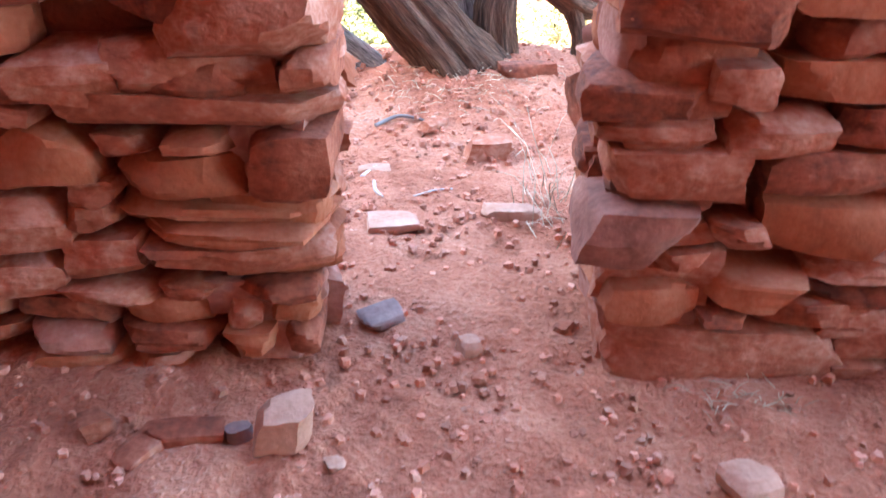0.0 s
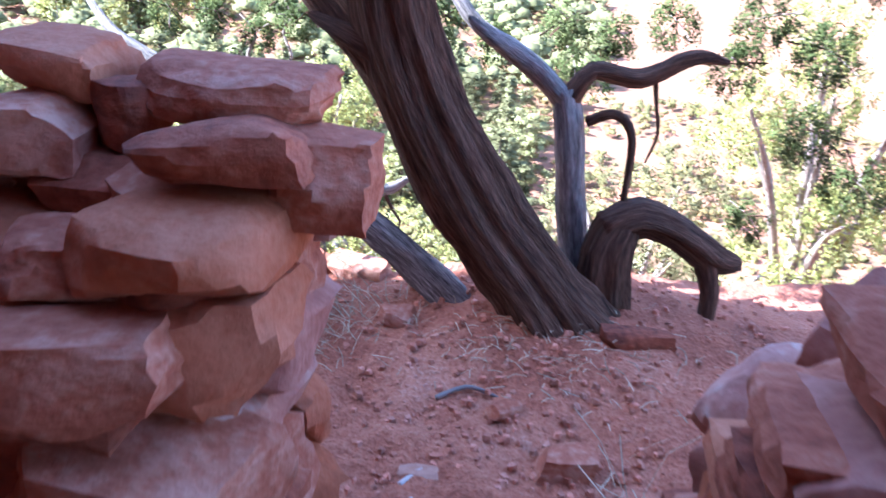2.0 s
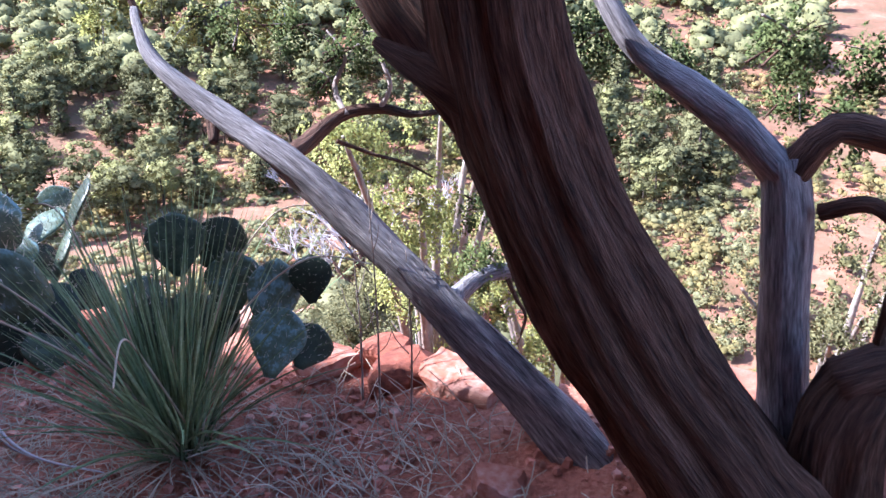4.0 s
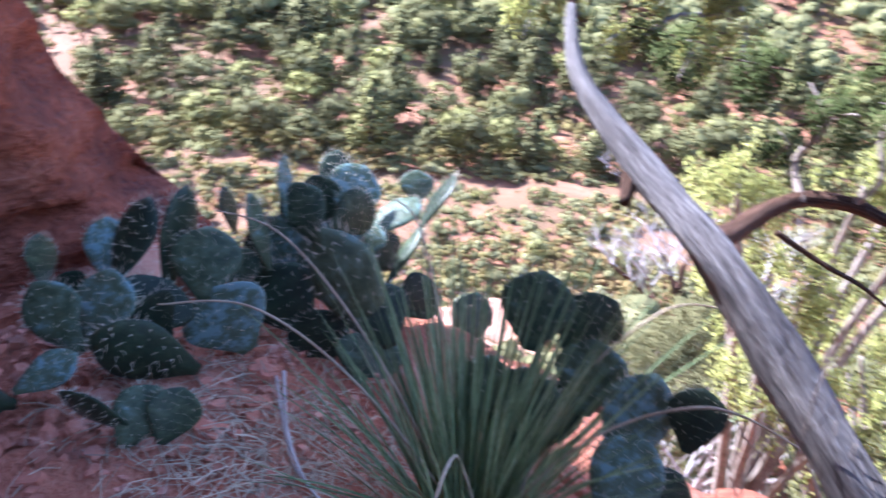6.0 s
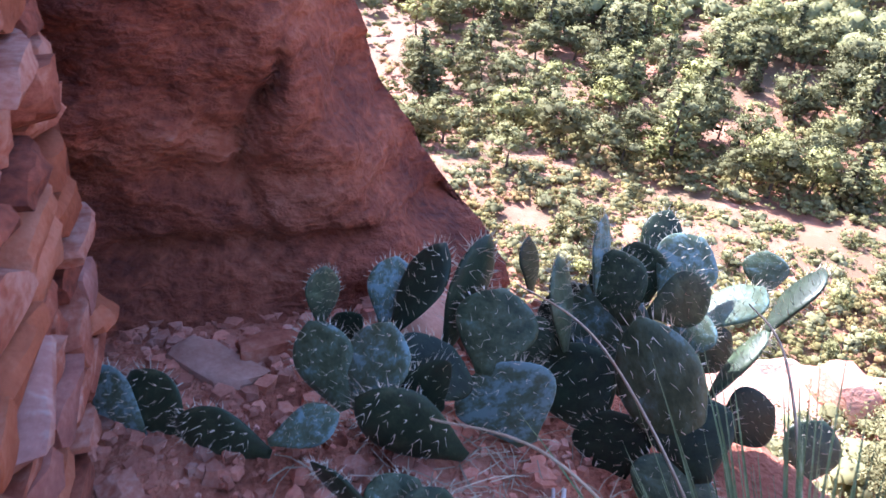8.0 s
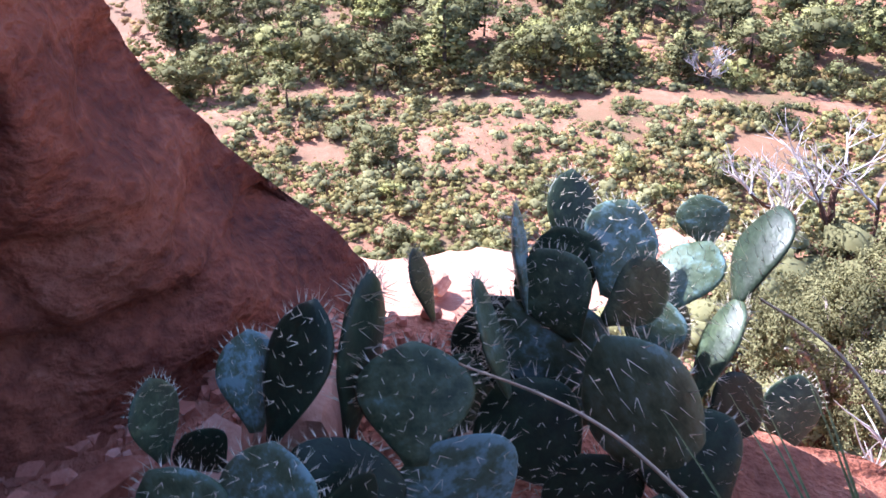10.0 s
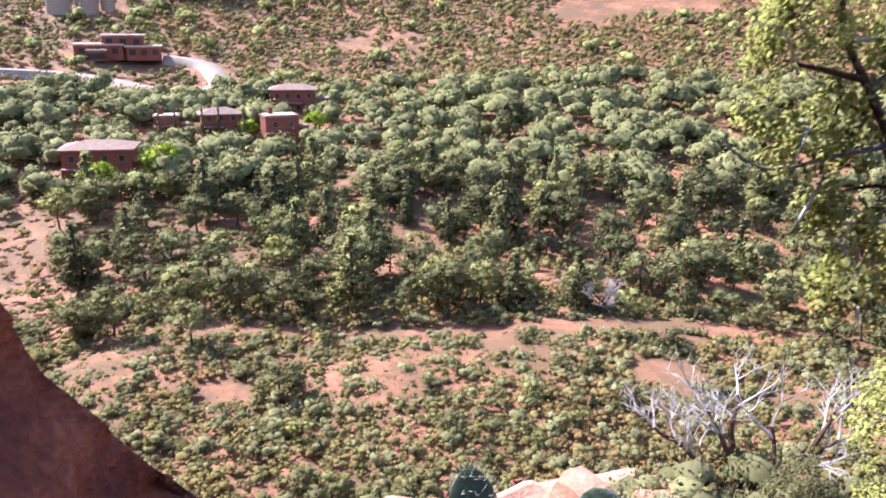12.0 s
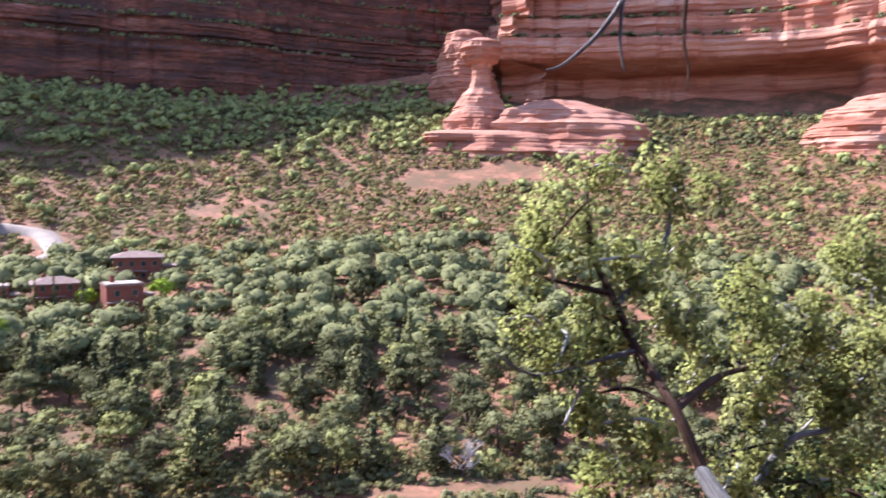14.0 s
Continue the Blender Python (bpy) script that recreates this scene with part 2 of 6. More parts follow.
def tube(points, radii, sides=10, rough=0.0, ridges=0, twist=0.0, caps=True):
    """Verts and faces of a tube along smooth points, with knots and bark ridges."""
    P = [Vector(p) for p in points]
    path, rad = [], []
    for i in range(len(P) - 1):                       # Catmull-Rom through the points
        a, b, c, d = P[max(i - 1, 0)], P[i], P[i + 1], P[min(i + 2, len(P) - 1)]
        steps = max(3, min(14, int((c - b).length / max(radii[i], 0.012) / 0.9)))
        for k in range(steps):
            u = k / steps
            path.append(0.5 * (2 * b + (c - a) * u + (2 * a - 5 * b + 4 * c - d) * u * u + (3 * b - a - 3 * c + d) * u ** 3))
            rad.append(radii[i] + (radii[i + 1] - radii[i]) * u)
    path.append(P[-1])
    rad.append(radii[-1])
    verts, faces, ss = [], [], []
    nrm = None
    s = 0.0
    for i, p in enumerate(path):
        d = (path[min(i + 1, len(path) - 1)] - path[max(i - 1, 0)]).normalized()
        if nrm is None:
            nrm = d.orthogonal().normalized()
        nrm = (nrm - d * nrm.dot(d)).normalized()
        bi = d.cross(nrm)
        if i:
            s += (p - path[i - 1]).length
        ss.append(s)
        for k in range(sides):
            ang = 2 * math.pi * k / sides
            r = rad[i]
            if ridges:
                r *= 1 + 0.10 * math.sin(ridges * ang + twist * s + 2.5 * vnoise((ang, s * 1.5, 3), 0.8, 2)) + 0.06 * math.sin((ridges * 2 + 1) * ang - twist * 0.7 * s)
            if rough:
                r *= 1 + rough * vnoise((p.x + math.cos(ang) * 0.3, p.y + math.sin(ang) * 0.3, p.z), 4.0, 3)
            verts.append(p + (nrm * math.cos(ang) + bi * math.sin(ang)) * r)
    for i in range(len(path) - 1):
        for k in range(sides):
            a, b = i * sides + k, i * sides + (k + 1) % sides
            faces.append((a, b, b + sides, a + sides))
    if caps:
        faces.append(tuple(range(sides - 1, -1, -1)))
        faces.append(tuple(range(len(verts) - sides, len(verts))))
    TUBE_ROWS[:] = ss
    return [tuple(v) for v in verts], faces


def limb(name, points, radii, mat, parent, label="", sides=10, rough=0.15, ridges=0, twist=0.0):
    """A tube as a part, with grain that runs along it (u round it in metres, v along it)."""
    v, f = tube(points, radii, sides, rough, ridges, twist)
    ob = link(name, v, f, mat, parent, label, smooth=True)
    uv = ob.data.uv_layers.new(name="grain").data
    round_ = 2 * math.pi * max(radii)
    for poly in ob.data.polygons:
        ids = [v_ % sides for v_ in poly.vertices]
        wrap = max(ids) - min(ids) > 1
        for li, vi in zip(poly.loop_indices, poly.vertices):
            k = vi % sides
            uv[li].uv = ((sides if wrap and k == 0 else k) / sides * round_, TUBE_ROWS[vi // sides])
    return ob


def cards(centres, size, spread, ups, count_seed, aspect=0.5, plain=False):
    """Small leaf pieces: one folded kite of four triangles at each centre, turned at random; returns arrays of verts and faces."""
    r = np.random.default_rng(count_seed)
    n = len(centres)
    d = r.normal(size=(n, 3)) + np.array(ups)
    d /= np.linalg.norm(d, axis=1)[:, None]
    w = np.cross(d, r.normal(size=(n, 3)))
    w /= np.linalg.norm(w, axis=1)[:, None]
    q = np.cross(d, w)
    L = (size * (1 + spread * r.uniform(-1, 1, n)))[:, None]
    a = centres - d * L * 0.5
    b = centres + w * L * aspect * 0.5 + q * L * 0.12
    c = centres + d * L * 0.5
    e = centres - w * L * aspect * 0.5 + q * L * 0.12
    f = centres + d * L * 0.1 - q * L * 0.18
    if plain:
        v = np.stack([a, b, c, e], 1).reshape(-1, 3)
        i = np.arange(n)[:, None] * 4
        return v, np.concatenate([i + np.array([[0, 1, 2]]), i + np.array([[0, 2, 3]])])
    v = np.stack([a, b, c, e, f], 1).reshape(-1, 3)
    i = np.arange(n)[:, None] * 5
    faces = np.concatenate([i + np.array([[0, 1, 4]]), i + np.array([[1, 2, 4]]), i + np.array([[2, 3, 4]]), i + np.array([[3, 0, 4]])])
    return v, faces


def ico(level):
    """Verts and faces of a small icosphere, radius 1."""
    bm = bmesh.new()
    bmesh.ops.create_icosphere(bm, subdivisions=level, radius=1)
    bm.verts.ensure_lookup_table()
    v, f = np.array([p.co[:] for p in bm.verts]), np.array([[p.index for p in q.verts] for q in bm.faces])
    bm.free()
    return v, f


ICO = ico(1)


def clumps(centres, radii, flat, seed):
    """Uneven twig masses that fill the inside of each clump of leaves: arrays of verts and faces."""
    r = np.random.default_rng(seed)
    iv, jf = ICO
    n = len(centres)
    lump = r.uniform(0.72, 1.22, (n, len(iv), 1))
    v = np.asarray(centres)[:, None, :] + iv[None] * lump * np.asarray(radii)[:, None, None] * np.array(flat)
    f = jf[None] + (np.arange(n) * len(iv))[:, None, None]
    return v.reshape(-1, 3), f.reshape(-1, 3)


def mesh_np(name, v, f, mat, normals=None):
    me = bpy.data.meshes.new(name)
    me.vertices.add(len(v))
    me.vertices.foreach_set("co", np.asarray(v, dtype=np.float32).ravel())
    k = f.shape[1]
    me.loops.add(f.size)
    me.loops.foreach_set("vertex_index", f.ravel().astype(np.int32))
    me.polygons.add(len(f))
    me.polygons.foreach_set("loop_start", np.arange(0, f.size, k, dtype=np.int32))
    me.update(calc_edges=True)
    me.materials.append(mat)
    if normals is not None:                              # leaves shaded as one rounded mass
        me.polygons.foreach_set("use_smooth", [True] * len(me.polygons))
        me.normals_split_custom_set_from_vertices(normals.tolist())
    return me


def outward(v, centre, lift=0.5, mix=0.75, stray=0.28):
    """Normals that point out of a crown, roughened leaf by leaf."""
    n = v - centre
    n = n / (np.linalg.norm(n, axis=1)[:, None] + 1e-6) + np.array([0, 0, lift])
    n = n * mix + np.random.default_rng(len(v)).normal(0, stray, v.shape)
    return n / (np.linalg.norm(n, axis=1)[:, None] + 1e-6)


def rock(name, size, mat, parent=None, label="", seed=0, cuts=2, jag=0.16, block=0.75):
    """An angular stone of the given size about its centre: a block split along random planes, with chipped, layered faces."""
    bm = bmesh.new()
    bmesh.ops.create_cube(bm, size=2)
    bmesh.ops.subdivide_edges(bm, edges=bm.edges[:], cuts=cuts, use_grid_fill=True)
    off = Vector((seed * 7.31 % 91, seed * 3.77 % 83, seed * 1.93 % 71))
    s = Vector(size) * 0.5
    r = random.Random(seed * 13 + 5)
    skew = (noise.noise(off) * 0.25, noise.noise(off + Vector((5, 0, 0))) * 0.25)
    splits = []
    for k in range(9):
        n = Vector([r.choice((-1, 1)) * r.uniform(0.25, 1) for _ in range(3)])
        n[k % 3] *= 0.25
        splits.append((n.normalized(), r.uniform(0.92, 1.22)))
    for v in bm.verts:
        c = v.co.copy()
        ball = c.normalized() * max(abs(c.x), abs(c.y), abs(c.z)) * 1.15
        c = ball.lerp(c, min(1.0, block + 0.14))
        c += noise.noise_vector(c * 0.7 + off) * jag * 1.1
        for n, d in splits:
            over = n.dot(c) - d
            if over > 0:
                c -= n * over
        c += noise.noise_vector(c * 2.6 + off) * jag * 0.42 + noise.noise_vector(c * 6.0 + off) * jag * 0.34
        side = 0.05 * noise.noise(Vector((c.z * 4.5, seed, 0)))
        c.x += skew[0] * c.z + side * c.x
        c.y += side * c.y
        c.z += skew[1] * 0.4 * c.x
        v.co = Vector((c.x * s.x, c.y * s.y, c.z * s.z))
    ob = part(name, bm, mat, parent, label, smooth=True)
    ob.data.set_sharp_from_angle(angle=radians(28))
    return ob


# ---- the lie of the land ----
def smoothstep(a, b, x):
    t = np.clip((x - a) / (b - a), 0, 1)
    return t * t * (3 - 2 * t)


FAR_D = np.array([0, 40, 120, 190, 250, 300, 350, 430, 470, 520, 600, 900, 3000])
FAR_Z = np.array([-34, -34, -34, -25, -18, -6, 10, 37, 45, 68, 120, 160, 200])


def height(x, y):
    """Ground height: the shelf with the ruin, the drop, the slickrock bench, the valley and the far slope."""
    x, y = np.asarray(x, float), np.asarray(y, float)
    edge = 4.15 + 0.17 * x + 0.10 * np.sin(2.3 * x) + 0.06 * np.sin(5.1 * x + 1)
    edge = edge - 1.6 * np.clip(-3.2 - x, 0, 3)
    s = y - edge
    r = np.hypot(x + 1.8, y - 2.55)
    shelf = 0.03 + 0.20 * np.exp(-((x - 0.1) ** 2 / 0.9 + (y - 3.65) ** 2 / 0.35)) + 0.02 * np.sin(1.7 * x + 0.6) * np.cos(2.1 * y)
    drop = np.maximum(-5.2, shelf - 0.9 * np.clip(s, 0, None) - 1.3 * np.clip(s - 0.4, 0, None))
    z = np.where(s > 0, drop, shelf)
    bench = np.clip(r - 9.3 - 1.6 * smoothstep(-8.5, -6.0, x), 0, None)
    z = np.where(s > 0, np.maximum(z - 1.05 * bench, -34), z)
    far = np.interp(r, FAR_D, FAR_Z) + 4.0 * np.sin(x * 0.021 + 1) * np.cos(y * 0.017) * smoothstep(110, 220, r)
    z = np.where((s > 0) & (r > 30), np.maximum(z, far) * smoothstep(30, 60, r) + z * (1 - smoothstep(30, 60, r)), z)
    back = smoothstep(0, 14, -(y + 4.5)) * 4                # the hill behind the ruin
    return z + back


def ground_mesh():
    rad = np.concatenate([np.linspace(0.0, 3.2, 90)[1:], np.geomspace(3.25, 3000, 150)])
    n = 480
    ang = np.linspace(0, 2 * np.pi, n, endpoint=False)
    R, A = np.meshgrid(rad, ang, indexing="ij")
    X, Y = -0.9 + R * np.cos(A), 2.6 + R * np.sin(A)
    Z = height(X, Y)
    V = np.stack([X, Y, Z], -1).reshape(-1, 3)
    for i, (x, y, z) in enumerate(V):
        r = rad[i // n]
        if r < 9:
            V[i, 2] += 0.026 * vnoise((x, y, 0), 3.0, 4) + 0.018 * vnoise((x, y, 5), 13.0, 4)
            if z < -0.3:
                w = 0.35 * vnoise((x * 0.7, y * 0.7, z * 1.6), 1.0, 4)
                V[i, 0] += w
                V[i, 1] += w
        elif r < 60:
            V[i, 2] += 0.5 * vnoise((x, y, 0), 0.25, 4)
        elif r < 800:
            V[i, 2] += 1.6 * vnoise((x, y, 0), 0.03, 4)
    idx = np.arange(len(rad) * n).reshape(len(rad), n)
    a, b = idx[:-1], idx[1:]
    F = np.stack([a, b, np.roll(b, -1, 1), np.roll(a, -1, 1)], -1).reshape(-1, 4)
    V = np.vstack([V, [[-0.9, 2.6, float(height(-0.9, 2.6))]]])
    me = mesh_np("ground", V, F, M_GROUND)
    me2 = bmesh.new()
    me2.from_mesh(me)
    me2.verts.ensure_lookup_table()
    c = me2.verts[len(V) - 1]
    for k in range(n):
        me2.faces.new((c, me2.verts[k], me2.verts[(k + 1) % n]))
    me2.to_mesh(me)
    me2.free()
    me.polygons.foreach_set("use_smooth", [True] * len(me.polygons))
    return me


ground = tagged(new("ground", ground_mesh()), "red sandy soil with gravel, falling away to a green valley", "ground", kind="structure")


def gz(x, y):
    return float(height(x, y))


# ---- rock face beside the ruin, and an unseen cliff behind that blocks sky light ----
def rock_face():
    """The tall sandstone face: runs along x = -3.45, turns the corner and falls away; its foot spreads like a toe."""
    def corner(z):                                        # y of the corner by height
        return float(np.interp(z, [-1.0, -0.05, 0.1, 0.31, 0.63, 1.0, 1.3, 2.2, 4, 9, 14], [3.3, 3.47, 3.38, 3.21, 3.0, 2.87, 2.79, 2.70, 2.72, 2.4, 2.0]))
    verts, faces = [], []
    zs = list(np.linspace(-6, -0.4, 12)) + list(np.linspace(-0.3, 3.0, 90)) + list(np.linspace(3.2, 7.5, 24))
    along = list(np.linspace(-6.0, 0.0, 24)) + list(np.linspace(0.08, 1.0, 90)) + list(np.linspace(1.03, 1.9, 26))
    for z in zs:
        yc = corner(z)
        for a in along:
            if a <= 0:
                x, y = -3.5, 0.6 + a
            elif a <= 1:
                x, y = -3.5, 0.6 + (yc - 0.6) * a
                x -= 0.55 * smoothstep(0.80, 1.0, a) ** 2
            else:
                w = (a - 1) / 0.9
                x, y = -4.05 - 14 * w ** 2, yc + 0.05 * math.sin(w * 9) - 1.2 * w
            toe = 0.28 * math.exp(-max(z, 0) / 0.25) + 0.04 * z + 0.11 * max(z - 0.7, 0)
            x += toe if a <= 1 else toe * (1.9 - a)
            if a <= 1:
                x -= 0.09 * math.exp(-((y - 2.52 - 0.05 * math.sin(z * 9)) / 0.025) ** 2) * float(smoothstep(0.25, 0.4, z) * smoothstep(0.95, 0.8, z))
                x -= 0.10 * float(smoothstep(0.06, 0.0, abs(z - 0.20 - 0.06 * math.sin(y * 3))))
            n1 = vnoise((x * 0.5, y, z * 1.4), 0.9, 5)
            n2 = vnoise((x, y, z * 2.2), 3.4, 4)
            x += 0.16 * n1 + 0.06 * n2 + 0.02 * vnoise((x, y, z * 1.5), 11.0, 3)
            y += 0.05 * n1 + 0.02 * n2
            verts.append((x, y, z))
    n = len(along)
    for i in range(len(zs) - 1):
        for k in range(n - 1):
            a = i * n + k
            faces.append((a, a + 1, a + n + 1, a + n))
    return link("rock_face", verts, faces, M_CLIFF, smooth=True)


tagged(rock_face(), "tall dark red sandstone face with cracks and pale scuffs", "rock face", kind="structure")


def unseen_alcove():
    """Unseen undercut cliff behind the ruin, added to block sky light: back wall, then a brow that leans out overhead.
    """
    verts, faces = [], []
    xs = np.linspace(-7.5, 9, 46)
    prof = [(-3.6, -0.6), (-3.7, 0.6), (-3.8, 1.6), (-3.6, 2.6), (-2.9, 3.5), (-1.9, 4.1), (-0.8, 4.4), (0.0, 4.6), (0.45, 4.9), (0.4, 5.5), (0.0, 6.6), (-0.9, 8.0), (-3.0, 9.5)]
    for y, z in prof:
        for x in xs:
            n1 = vnoise((x, y, z), 0.5, 4)
            verts.append((x, y + 0.35 * n1 - 0.02 * (x - 1) ** 2, z + 0.15 * n1))
    n = len(xs)
    for i in range(len(prof) - 1):
        for k in range(n - 1):
            a = i * n + k
            faces.append((a + 1, a, a + n, a + n + 1))
    return link("alcove_wall", verts, faces, M_CLIFF, smooth=True)


tagged(unseen_alcove(), "unseen undercut red sandstone cliff, added to keep sky light off the ruin", "cliff", kind="structure")

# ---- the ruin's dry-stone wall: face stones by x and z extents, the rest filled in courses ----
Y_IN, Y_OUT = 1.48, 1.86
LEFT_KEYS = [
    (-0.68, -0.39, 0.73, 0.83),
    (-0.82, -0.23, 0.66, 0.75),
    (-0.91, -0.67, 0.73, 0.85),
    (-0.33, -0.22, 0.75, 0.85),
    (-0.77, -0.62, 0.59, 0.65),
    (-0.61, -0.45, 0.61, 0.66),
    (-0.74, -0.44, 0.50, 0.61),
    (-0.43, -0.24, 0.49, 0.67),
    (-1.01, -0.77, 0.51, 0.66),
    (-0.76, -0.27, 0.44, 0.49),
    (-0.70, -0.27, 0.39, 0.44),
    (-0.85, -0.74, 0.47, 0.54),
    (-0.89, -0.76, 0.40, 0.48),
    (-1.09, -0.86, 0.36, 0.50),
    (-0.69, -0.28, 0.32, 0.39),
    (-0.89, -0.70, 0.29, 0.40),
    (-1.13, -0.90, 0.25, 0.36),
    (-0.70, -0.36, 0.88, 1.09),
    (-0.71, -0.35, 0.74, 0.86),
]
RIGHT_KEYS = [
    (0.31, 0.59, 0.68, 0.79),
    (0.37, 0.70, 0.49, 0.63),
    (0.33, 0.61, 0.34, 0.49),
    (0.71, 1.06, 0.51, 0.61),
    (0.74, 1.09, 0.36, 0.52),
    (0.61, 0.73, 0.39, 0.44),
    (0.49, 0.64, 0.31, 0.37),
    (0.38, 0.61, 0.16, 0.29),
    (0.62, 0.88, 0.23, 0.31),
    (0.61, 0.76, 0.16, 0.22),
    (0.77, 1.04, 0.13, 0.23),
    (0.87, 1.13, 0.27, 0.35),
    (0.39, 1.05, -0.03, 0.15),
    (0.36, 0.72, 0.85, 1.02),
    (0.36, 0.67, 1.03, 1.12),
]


def stone(parent, x0, x1, z0, z1, y, depth, seed, proud=0.0, jag=0.13):
    mat = random.Random(seed * 3 + 1).choices((M_STONE, M_STONE_ORANGE, M_STONE_PURPLE), (7, 3, 1))[0]
    ob = rock("stone", (x1 - x0 - 0.004, depth, z1 - z0 - 0.004), mat, parent, seed=seed, cuts=5 if -1.2 < x0 < 1.2 else 3, jag=jag, block=0.72)
    r = random.Random(seed)
    ob.matrix_local = pose((x0 + x1) / 2, y + proud, (z0 + z1) / 2, r.uniform(-4, 4), r.uniform(-3, 3), r.uniform(-7, 7))
    return ob


def courses(parent, x0, x1, z0, z1, y, sign, seed, taken=(), wide=(0.10, 0.30), tall=(0.05, 0.11), top=None):
    """Rough courses over a face, leaving out what the key stones cover."""
    r = random.Random(seed)
    z, k = z0, 0
    while z < z1:
        h = r.uniform(*tall)
        x = x0 - r.uniform(0, 0.08)
        while x < x1 - 0.03:
            w = min(r.uniform(*wide), x1 - x)
            if w < 0.06:
                break
            hh = h * r.uniform(0.8, 1.05)
            cx, cz = x + w / 2, z + hh / 2
            limit = top(cx) if top else z1
            if cz + hh * 0.4 < limit and not any(a - 0.01 < cx < b + 0.01 and c - 0.02 < cz < d + 0.02 for a, b, c, d in taken):
                stone(parent, x, x + w - 0.008, z, z + hh, y, r.uniform(0.17, 0.24), seed * 1000 + k, sign * r.uniform(-0.02, 0.025) + (0.20 * float(smoothstep(-0.7, -1.5, x)) if sign > 0 else 0))
            k += 1
            x += w
        z += h * 0.97


def wall_core(name, x0, x1, top, label):
    """The wall's earth-packed middle, on which the face stones sit as parts."""
    verts, faces = [], []
    xs = np.linspace(x0, x1, 24)
    for x in xs:
        t = top(x) - 0.10
        far = 0.20 * float(smoothstep(-0.7, -1.5, x))
        for y, z in ((Y_IN + 0.11, -0.15), (Y_IN + 0.11, t * 0.5), (Y_IN + 0.12, t), (Y_OUT - 0.09 + far, t), (Y_OUT - 0.07 + far, t * 0.5), (Y_OUT - 0.07 + far, -0.15)):
            verts.append((x, y + 0.02 * vnoise((x, y, z), 6, 3), z))
    for i in range(len(xs) - 1):
        for k in range(6):
            a, b = i * 6 + k, i * 6 + (k + 1) % 6
            faces.append((a, b, b + 6, a + 6))
    faces += [tuple(range(5, -1, -1)), tuple(range(len(verts) - 6, len(verts)))]
    return tagged(link(name, verts, faces, M_MUD), label, "stone wall", kind="structure")


def left_top(x):
    return float(np.interp(x, [-3.6, -2.6, -1.6, -0.95, -0.62, -0.40, -0.1], [1.25, 1.30, 1.42, 1.40, 1.10, 1.04, 1.04]))


def right_top(x):
    return float(np.interp(x, [0.25, 0.34, 0.42, 0.6, 0.9, 1.2, 2.2, 2.8], [0.92, 0.95, 0.98, 1.03, 1.15, 1.15, 0.9, 0.5]))


wall_left = wall_core("wall_left", -3.35, -0.34, left_top, "ruined dry-laid red sandstone wall beside the doorway")
wall_right = wall_core("wall_right", 0.44, 2.6, right_top, "broken red sandstone wall with a sloping top")
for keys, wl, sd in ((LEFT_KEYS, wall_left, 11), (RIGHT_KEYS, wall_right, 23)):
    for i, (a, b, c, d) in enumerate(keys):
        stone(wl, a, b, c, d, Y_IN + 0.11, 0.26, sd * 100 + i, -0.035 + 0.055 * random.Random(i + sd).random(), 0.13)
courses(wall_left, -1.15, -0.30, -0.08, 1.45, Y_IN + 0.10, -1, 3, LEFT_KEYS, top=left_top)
courses(wall_left, -3.3, -1.15, -0.08, 1.45, Y_IN + 0.10, -1, 4, wide=(0.25, 0.5), tall=(0.10, 0.18), top=left_top)
courses(wall_left, -3.0, -0.30, -0.08, 1.50, Y_OUT - 0.08, 1, 5, wide=(0.16, 0.42), tall=(0.07, 0.15), top=left_top)
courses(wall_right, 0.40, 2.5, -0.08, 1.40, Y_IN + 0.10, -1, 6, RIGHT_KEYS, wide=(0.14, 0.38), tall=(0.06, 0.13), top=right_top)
courses(wall_right, 0.42, 2.5, -0.08, 1.40, Y_OUT - 0.08, 1, 8, wide=(0.18, 0.42), tall=(0.08, 0.15), top=right_top)


def jamb(parent, x, side, top, seed):
    """Stones that close the wall's end at the doorway, seen edge on."""
    r = random.Random(seed)
    z, k = -0.06, 0
    while z < top - 0.06:
        h = r.uniform(0.07, 0.17)
        y = Y_IN + 0.02
        lean = (0.09 * z / 1.3 if side > 0 else -0.05 * z / 1.3)
        while y < Y_OUT - 0.06:
            w = min(r.uniform(0.14, 0.34), Y_OUT - y)
            ob = rock("stone", (0.26 + r.uniform(-0.04, 0.05), w, h), r.choice((M_STONE, M_STONE, M_STONE_ORANGE, M_STONE_PURPLE)), parent, seed=seed * 50 + k, cuts=5, jag=0.15, block=0.8)
            ob.matrix_local = pose(x + lean - side * 0.13 + r.uniform(-0.025, 0.025), y + w / 2, z + h / 2, r.uniform(-4, 4), r.uniform(-4, 4), r.uniform(-8, 8))
            y += w
            k += 1
        z += h * 0.95


jamb(wall_left, -0.30, 1, 1.26, 31)
jamb(wall_right, 0.40, -1, 1.02, 37)


def cap_stones(parent, x0, x1, top, seed, count):
    r = random.Random(seed)
    for k in range(count):
        x = r.uniform(x0, x1)
        w, d, h = r.uniform(0.16, 0.30), r.uniform(0.13, 0.24), r.uniform(0.06, 0.11)
        ob = rock("stone", (w, d, h), r.choice((M_STONE, M_STONE, M_STONE_ORANGE, M_STONE_PURPLE)), parent, seed=seed * 77 + k, cuts=5, jag=0.18, block=0.75)
        ob.matrix_local = pose(x, r.uniform(Y_IN + 0.08, Y_OUT - 0.08), top(x) - 0.06 + r.uniform(-0.05, 0.03), r.uniform(-12, 12), r.uniform(-12, 12), r.uniform(0, 360))


